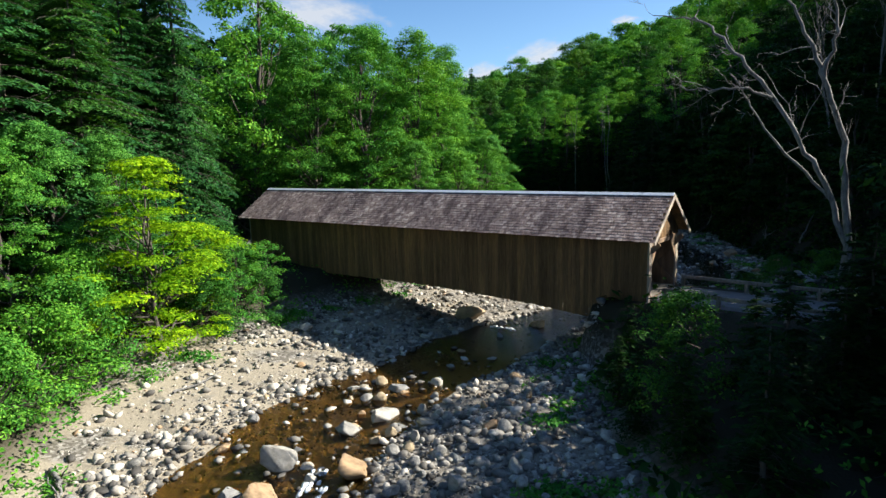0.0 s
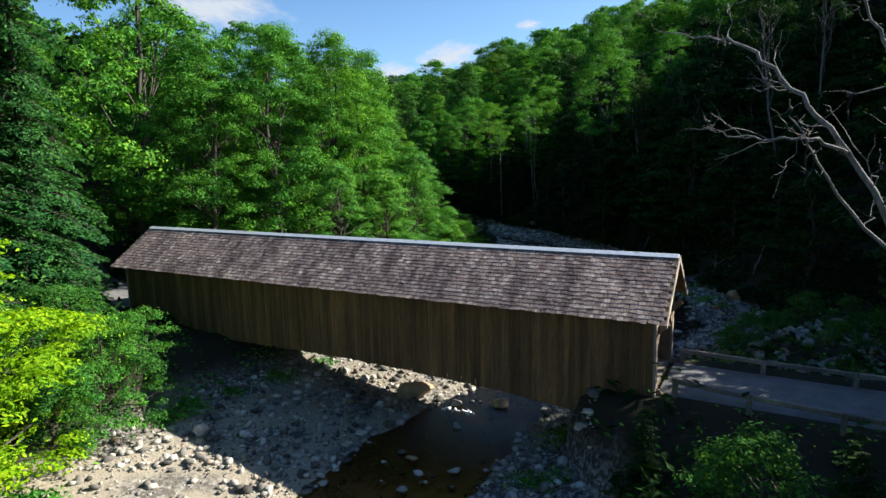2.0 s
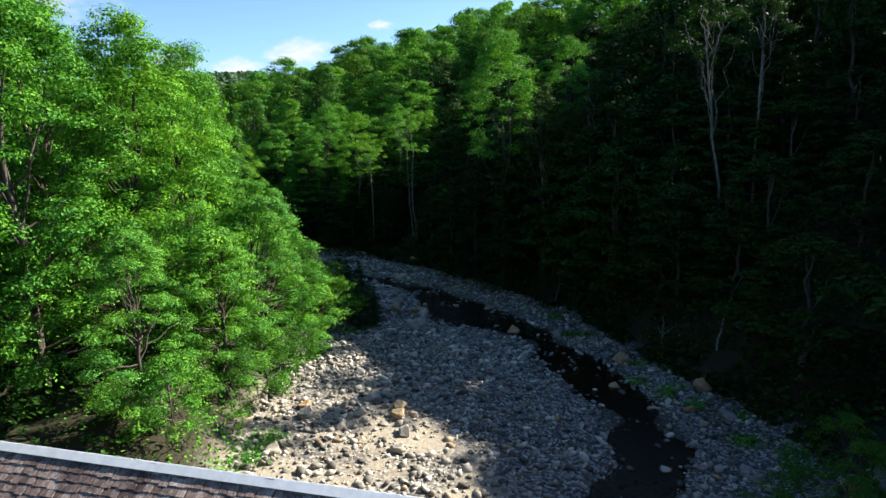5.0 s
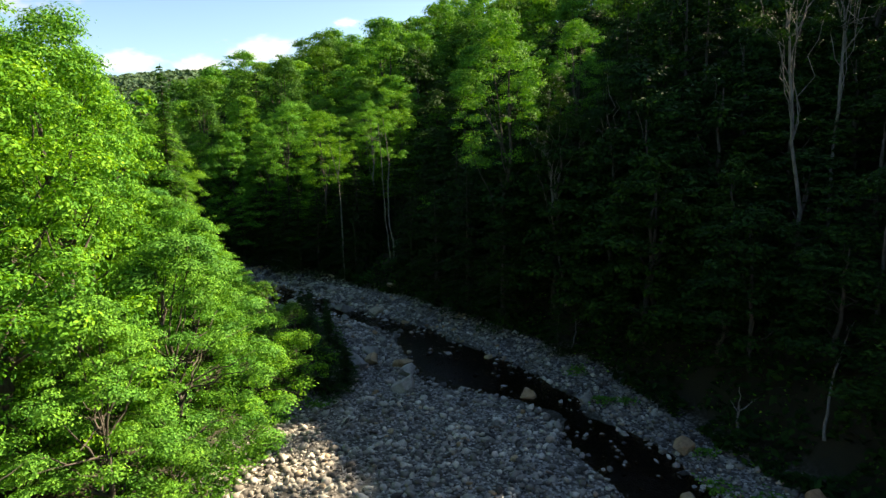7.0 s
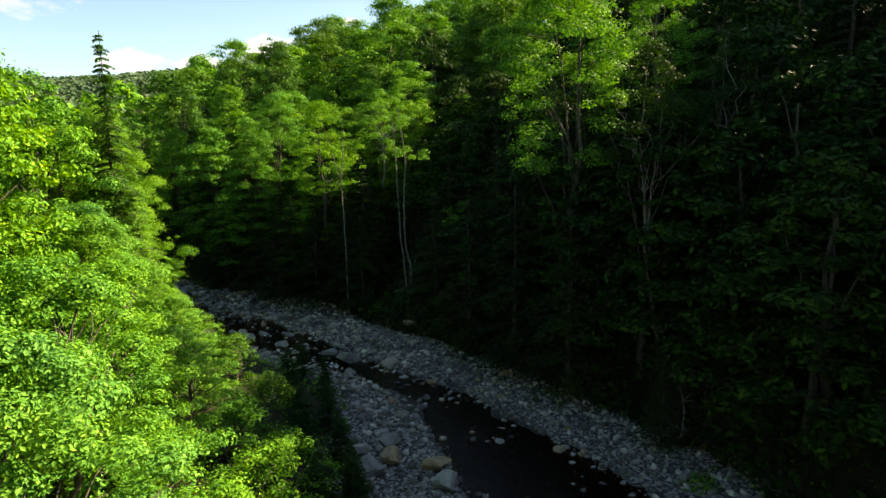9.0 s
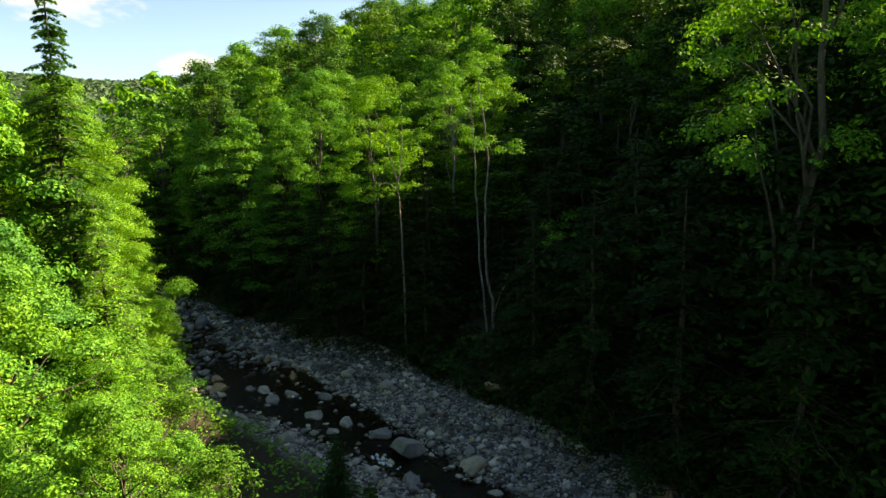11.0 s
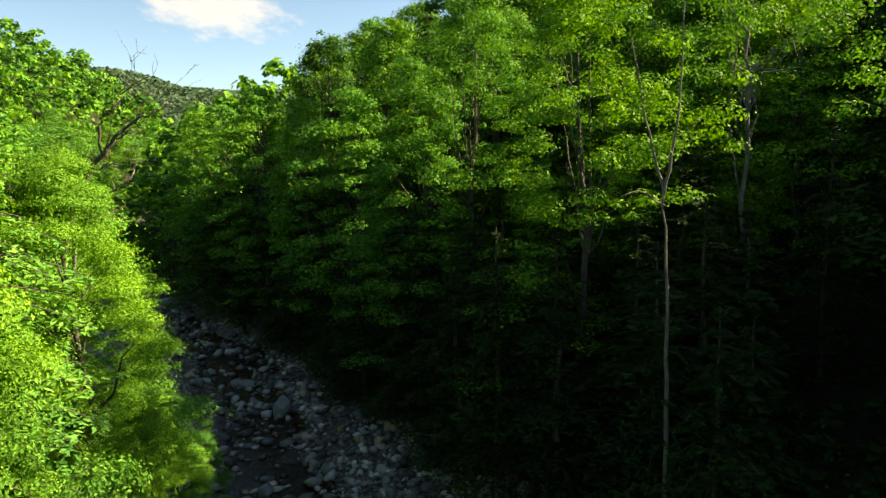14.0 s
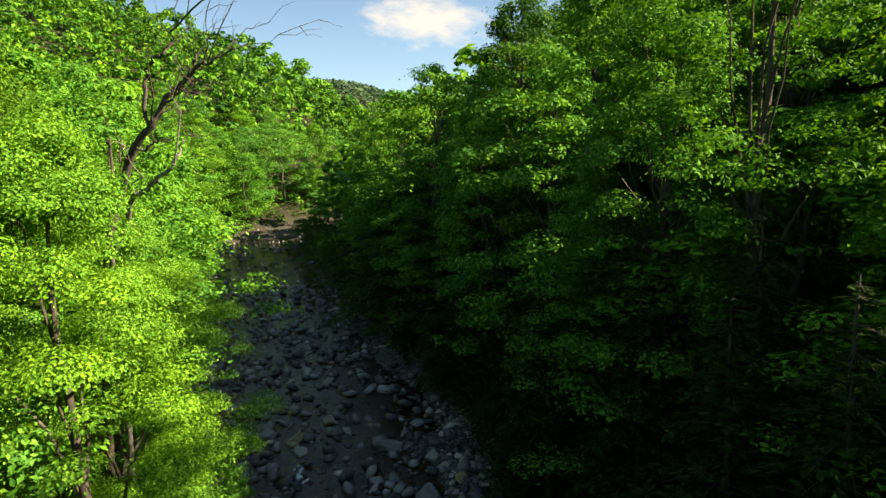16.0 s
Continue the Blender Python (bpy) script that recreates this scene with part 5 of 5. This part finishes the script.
def rock_mesh(name, seed, level, mat, rough=0.22, cuts=7):
    """A boulder: a ball with flat facets struck off and an uneven skin."""
    rng = np.random.default_rng(seed)
    v, f = ball(level)
    for _ in range(cuts):
        n = rng.normal(0, 1, 3)
        n /= np.linalg.norm(n)
        d = rng.uniform(0.42, 0.8)
        over = np.maximum(v @ n - d, 0)
        v = v - over[:, None] * n
    for s in (1.3, 2.9, 6.0, 11.0):
        k = rng.normal(0, 1, (3, 3)) * s
        v = v * (1 + rough / s * 0.5 * np.sin(v @ k + rng.uniform(0, 6, 3)).mean(1, keepdims=True))
    return mesh_of(name, v, f, mat, True)


ROCKS = [rock_mesh("boulder", 300 + i, 4, BOULDER, 0.35, 19) for i in range(6)]
COBBLES = [rock_mesh("rock", 320 + i, 2, BOULDER, 0.4, 8) for i in range(6)]


def put_rock(name, me, x, y, w, h, turn, label, group, up=0.0):
    z = max(float(land(x, y)[0]), float(water_level(y)) - 0.16)
    ob = new(name, me)
    ob.matrix_basis = pose(x, y, z + h * 0.22 + up, turn % 17 - 8, turn % 11 - 5, turn) @ Matrix.Diagonal((w / 2, w / 2 * 0.78, h / 2, 1))
    return tagged(ob, label, "boulder" if name == "boulder" else "rock", group)


# (x, y, width, height)
BIG = ((-6.3, 21.2, 2.3, 1.9), (-7.6, 19, 1.3, 1.2), (-6.2, 18.7, 2, 1.1), (-3.5, 20.5, 2, 1.4), (-3, 25.2, 2, 1), (-4.2, 24.1, 1.6, 0.8), (-2.3, 28.4, 1.6, 0.8), (-2.4, 23.6, 1.1, 0.8), (-0.9, 24, 1, 0.8),
       (0.2, 18.9, 1.1, 1), (-1.4, 22.9, 0.9, 0.7), (-5, 20.2, 0.7, 0.6), (-2.9, 23, 0.9, 0.7), (-1.2, 25.6, 0.8, 0.9), (1.8, 40.4, 2.5, 1.7), (3.6, 39.2, 1.1, 0.8), (6, 38.6, 1.6, 0.9), (-8.9, 37, 1.2, 0.9),
       (-2, 19, 1, 0.7), (-8.6, 25.2, 0.9, 0.7), (-9, 22.6, 0.9, 0.6), (-4.8, 28.6, 0.9, 0.5), (18.8, 76.8, 2.3, 1.7), (18.3, 83.4, 2, 1.4), (5.6, 60.5, 1.5, 1.1), (8.8, 59.7, 1.3, 1), (10.7, 58.8, 1.4, 0.9),
       (10.4, 56.3, 1.3, 0.8), (7.4, 58.4, 1, 0.8), (16.7, 82.3, 2.6, 1.6), (26, 72.6, 1.8, 1.1), (20.2, 97.2, 1.8, 1.1), (19.8, 102.5, 1.6, 1), (18.4, 104.6, 1.3, 0.9), (16.3, 113.8, 1.2, 0.8), (9.6, 130.2, 1.9, 1.9),
       (-0.6, 135.7, 1.4, 1), (2, 134.4, 1.6, 0.8), (29.6, 62, 1.8, 1.2), (30.8, 55, 1.6, 1.3), (29, 51.5, 1.4, 1), (-58, 224, 4, 2.4), (-60, 232, 4.5, 2.6))
IN_STREAM = ((11, 115.4, 1.5, 0.9), (11.1, 112.9, 1.6, 1), (13.3, 112.5, 1, 0.6), (15.7, 110.5, 1.3, 0.8), (14.6, 109.7, 1.6, 1), (17.9, 109, 1.6, 1), (21.8, 108.5, 1.7, 1.1), (14.2, 111.6, 1.4, 0.9), (9.4, 117.2, 1.1, 0.7),
       (6.4, 135.3, 1.6, 1), (12.5, 106.5, 2, 1.2), (21.1, 99.9, 2.9, 1.8), (14.9, 103.5, 1.8, 1.1), (27.8, 103.5, 1.7, 1), (11.3, 112, 1.4, 0.8), (23, 101, 1.2, 0.7), (17.5, 104, 1.1, 0.7), (17.3, 84.9, 1.9, 1.1),
       (19, 85.1, 2.4, 1.5), (20.6, 81.8, 1.9, 1.2), (22.6, 89, 1.1, 0.7), (21, 88.3, 1.3, 0.8), (23.3, 96.9, 2.3, 1.4), (27.6, 80.7, 1.2, 0.7), (16.8, 106.4, 1.9, 1.2), (17.2, 99.3, 1.4, 0.8), (31.3, 75.1, 1, 0.6),
       (30.5, 91, 1.2, 0.7), (20, 80, 2.2, 1.4), (5.8, 61.7, 1.3, 0.8), (10.1, 61.6, 1.7, 1), (11.2, 59.9, 1.5, 0.9), (8.1, 61.1, 0.9, 0.6), (29.3, 70, 1.5, 1), (26.4, 58.7, 1.2, 0.7), (3.3, 56.7, 1.3, 0.8),
       (8, 56.3, 1, 0.6), (9.4, 54.7, 1.1, 0.7), (-1, 136.8, 1.2, 0.8), (1.3, 135.6, 1.4, 0.9), (2.1, 137.9, 1.3, 0.8), (8.8, 134.5, 1.1, 0.7), (7.5, 132.5, 1.2, 0.8), (6.7, 132.1, 0.9, 0.6), (10.7, 132.4, 1, 0.6),
       (6.9, 136.9, 1, 0.6))
for i, (x, y, w, h) in enumerate(BIG + IN_STREAM):
    put_rock("boulder", ROCKS[i % 6], x, y, w, h, i * 67, "large grey water-worn boulder in the stream bed", "boulders in the stream bed")


def build_stones():
    rng = np.random.default_rng(9)
    # rocks that can be told apart
    made = 0
    while made < 295:
        y = rng.uniform(17, 70) if made < 130 else (rng.uniform(48, 112) if made < 225 else rng.uniform(108, 142))
        lb, ls, rs, rb = (float(a) for a in valley(y))
        x = rng.uniform(lb + 0.5, rb)
        if made < 80:
            x, y = rng.uniform(-6.5, 4.8), rng.uniform(17.5, 30)
        if made >= 130 and ls + 0.3 < x < rs - 0.3 and rng.uniform() < 0.8:
            continue
        if x < ls - 2.5 and rng.uniform() < 0.8:
            continue
        w = 0.32 + (0.6 if made < 80 else 0.62) * rng.uniform() ** 2
        put_rock("rock", COBBLES[made % 6], x, y, w, w * rng.uniform(0.5, 0.85), rng.uniform(0, 360), "grey-buff river rock among gravel", "river rocks")
        made += 1
    # bank of tumbled rock below the road
    for _ in range(190):
        x, y = rng.uniform(19.5, 28.5), rng.uniform(32.5, 43)
        if road_distance(np.array(x), np.array(y)) < 3.4 or x + 0.55 * y > 55 or x + 0.75 * y < 45.5:
            continue
        w = 0.4 + 0.75 * rng.uniform() ** 1.5
        put_rock("riprap_rock", COBBLES[rng.integers(6)], x, y, w, w * rng.uniform(0.55, 0.85), rng.uniform(0, 360), "grey rock of the tumbled bank below the road", "rocks of the road bank", 0.05)
    # cobbles and gravel
    for name, level, count, small, large, label in (("cobbles", 1, 23000, 0.06, 0.3, "rounded grey-buff cobbles of the stream bed"), ("riffle_stones", 1, 3800, 0.12, 0.5, "dark wet stones standing out of the riffle"), ("gravel_stones", 1, 9000, 0.03, 0.09, "loose gravel between the cobbles")):
        v0, f0 = ball(level)
        y = np.where(rng.uniform(0, 1, count * 3) < 0.52, rng.uniform(16, 70, count * 3), rng.uniform(66, 140, count * 3))
        if name == "gravel_stones":
            y = rng.uniform(16, 46, count * 3)
        if name == "riffle_stones":
            y = np.where(rng.uniform(0, 1, count * 3) < 0.75, rng.uniform(115, 175, count * 3), rng.uniform(175, 262, count * 3))
        lb, ls, rs, rb = valley(y)
        x = lb + (rb - lb + 1.2) * rng.uniform(0, 1, count * 3) - 0.6
        wet = (x > ls + 0.6) & (x < rs - 0.6)
        patch = rolling(x * 1.7, y * 1.7, 4.0)
        keep = (rng.uniform(0, 1, count * 3) < np.where(wet, 0.9 if name == "riffle_stones" else np.where(y < 30, 0.3, 0.12), 1.0)) & (patch > -0.75 + 0.3 * rng.normal(0, 1, count * 3))
        keep &= ~((x < ls - 2.6 + patch) & (y < 34) & (rng.uniform(0, 1, count * 3) < 0.7))
        x, y = x[keep][:count], y[keep][:count]
        n = len(x)
        s = small + (large - small) * rng.uniform(0, 1, n) ** 3.0
        z = land(x, y)[0]
        ax = s[:, None] * rng.uniform(0.65, 1.25, (n, 3)) * np.array([1, 1, 0.62])
        a = rng.uniform(0, 2 * np.pi, n)
        jit = rng.uniform(0.68, 1.25, (n, len(v0), 1))
        p = v0[None] * jit * ax[:, None]
        c, d = np.cos(a)[:, None], np.sin(a)[:, None]
        tilt = rng.normal(0, 0.3, (n, 1))
        q = np.stack([p[..., 0] * c - p[..., 1] * d, p[..., 0] * d + p[..., 1] * c, p[..., 2] + p[..., 0] * tilt], -1)
        q += np.stack([x, y, np.maximum(z, water_level(y) - (0.06 if name == "riffle_stones" else 0.12)) + ax[:, 2] * 0.35], 1)[:, None]
        f = f0[None] + (np.arange(n) * len(v0))[:, None, None]
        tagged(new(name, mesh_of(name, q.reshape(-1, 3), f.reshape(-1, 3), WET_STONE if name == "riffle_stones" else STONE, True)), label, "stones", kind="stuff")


build_stones()


# ---- white water ----
def build_foam():
    rng = np.random.default_rng(31)
    v0, f0 = ball(1)
    q, f = [], []
    for x0, y0, x1, y1, n in ((-4.9, 20.8, -5.3, 17.6, 36), (-4.4, 19.6, -4.9, 18.0, 10), (3.0, 38.9, 4.4, 38.0, 16), (19.0, 100.6, 19.9, 98.6, 16), (15.4, 110.8, 16.4, 109.6, 8), (2.5, 133.0, 3.4, 131.6, 16)):
        for _ in range(n):
            t = rng.uniform()
            c = np.array((x0 + (x1 - x0) * t + rng.normal(0, 0.14), y0 + (y1 - y0) * t + rng.normal(0, 0.1), 0))
            c[2] = water_level(c[1]) + 0.01
            s = rng.uniform(0.04, 0.12) * np.array([1, 2.2, 0.25])
            f.append(f0 + len(v0) * len(q))
            q.append(v0 * s * rng.uniform(0.7, 1.3, (len(v0), 1)) + c)
    tagged(new("white_water", mesh_of("white_water", np.concatenate(q), np.concatenate(f), FOAM, True)), "white foam where the stream drops between boulders", "foam", kind="stuff")


build_foam()


# ---- undergrowth ----
def build_undergrowth():
    rng = np.random.default_rng(12)
    for name, count, mat, label, leaf, zone in (
            ("undergrowth", 52000, LEAF, "low green undergrowth on the banks", 0.24, "near"),
            # needle-dark leaf colour puts shade on the slope's ferns
            ("slope_undergrowth", 64000, NEEDLE_SHADE, "ferns and saplings on the wooded slopes, coloured dark for shade", 0.55, "slope"),
            ("grass_tufts", 9000, LEAF, "tufts of grass and weeds among the stones", 0.22, "bed")):
        if zone == "near":
            y = np.where(rng.uniform(0, 1, count * 2) < 0.75, rng.uniform(8, 150, count * 2), rng.uniform(150, 270, count * 2))
            lb, ls, rs, rb = valley(y)
            d = rng.uniform(0, 1, count * 2) ** 1.5 * 24
            x = np.where(rng.uniform(0, 1, count * 2) < 0.7, lb - 0.6 - d, rb + 0.6 + d)
            tall = 0.9
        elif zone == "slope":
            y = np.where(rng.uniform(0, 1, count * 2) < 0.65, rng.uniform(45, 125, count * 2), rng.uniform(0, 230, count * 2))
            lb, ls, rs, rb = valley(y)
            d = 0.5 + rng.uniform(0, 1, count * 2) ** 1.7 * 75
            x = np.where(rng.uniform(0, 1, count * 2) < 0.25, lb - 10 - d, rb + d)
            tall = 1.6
        else:
            spots = rng.uniform(0, 1, (60, 2))
            sy = 17 + 60 * spots[:, 0]
            lb, ls, rs, rb = valley(sy)
            sx = np.where(spots[:, 1] < 0.5, lb + 6 * spots[:, 1] ** 2, rb - 5 * (1 - spots[:, 1]))
            k = rng.integers(0, 60, count * 2)
            x, y = sx[k] + rng.normal(0, 0.45, count * 2), sy[k] + rng.normal(0, 0.45, count * 2)
            tall = 0.35
        lump = np.clip(rolling(x * 2.3, y * 2.3, 7.0) * 0.9 + 0.55, 0.0, 1.2)
        keep = (road_distance(x, y) > 2.5) & (lump > 0.12)
        x, y, lump = x[keep][:count], y[keep][:count], lump[keep][:count]
        z = land(x, y)[0] + rng.uniform(0, 1, len(x)) ** 0.6 * tall * lump * np.where(y > 150, 2.5, 1.0)
        nrm = rng.normal(0, 0.45, (len(x), 3)) + np.array([0, 0, 1.0])
        v, f = leaves(rng, np.stack([x, y, z], 1), nrm, leaf, leaf * 0.55)
        if zone == "near":
            c = v.reshape(-1, 4, 3).mean(1, keepdims=True)
            v = (c + (v.reshape(-1, 4, 3) - c) * np.where(y > 150, 3.0, 1.0)[:, None, None]).reshape(-1, 3)
        tagged(new(name, mesh_of(name, v, f, mat)), label, "undergrowth", kind="stuff")


build_undergrowth()


# ---- driftwood and fallen branches ----
def build_driftwood(name, points, girth, label, seed):
    rng = np.random.default_rng(seed)
    o = np.array((points[0][0], points[0][1], land_z(*points[0][:2])))
    p = np.array([(x, y, land_z(x, y) + up) for x, y, up in points]) - o
    t = np.linspace(0, len(p) - 1, 5 * len(p))
    line = np.stack([np.interp(t, np.arange(len(p)), p[:, j]) for j in range(3)], 1) + rng.normal(0, girth * 0.25, (len(t), 3))
    log = tagged(empty(name, pose(*o)), label, "driftwood")
    part("stem", mesh_of("stem", *tube(line, np.linspace(girth, girth * 0.35, len(line)), 9), DEADWOOD, True), log)
    for k in range(4):
        a = line[rng.integers(len(line) // 3, len(line))]
        e = a + rng.normal(0, 0.45, 3) + np.array([0, 0, 0.35])
        part("broken_limb", mesh_of("broken_limb", *tube(bent(rng, a, e, 0.06, 5), np.linspace(girth * 0.4, girth * 0.12, 5), 6), DEADWOOD, True), log)


build_driftwood("driftwood_log", ((-14.6, 20.6, 0.1), (-13.6, 19.6, 0.25), (-12.9, 18.4, 0.2)), 0.1, "dark weathered log lying on the sandy bank", 1)
build_driftwood("driftwood_log", ((-13.2, 27.6, 0.12), (-12.3, 28.6, 0.2), (-11.8, 30.2, 0.15)), 0.07, "grey driftwood branch on the gravel bar", 2)
build_driftwood("fallen_branch", ((33.8, 57.0, 0.3), (35.5, 57.8, 1.0), (37.8, 58.4, 1.9)), 0.09, "bleached fallen branch on the wooded bank", 3)
build_driftwood("fallen_branch", ((32.6, 61.0, 0.1), (32.7, 61.1, 1.0), (32.9, 61.2, 1.7)), 0.11, "bleached broken stump on the stream bank", 4)
build_driftwood("fallen_branch", ((33.6, 77.5, 0.2), (34.6, 78.3, 0.9), (35.4, 79.4, 1.5)), 0.08, "bleached fallen branch on the wooded bank", 5)
build_driftwood("fallen_branch", ((12.4, 71.5, 0.15), (13.8, 72.6, 0.2), (15.0, 74.4, 0.2)), 0.09, "grey driftwood branch on the gravel bar", 6)
build_driftwood("fallen_branch", ((19.5, 122.0, 0.5), (18.2, 121.2, 1.8), (17.0, 121.0, 2.3)), 0.06, "bleached bare branch reaching over the stream", 7)
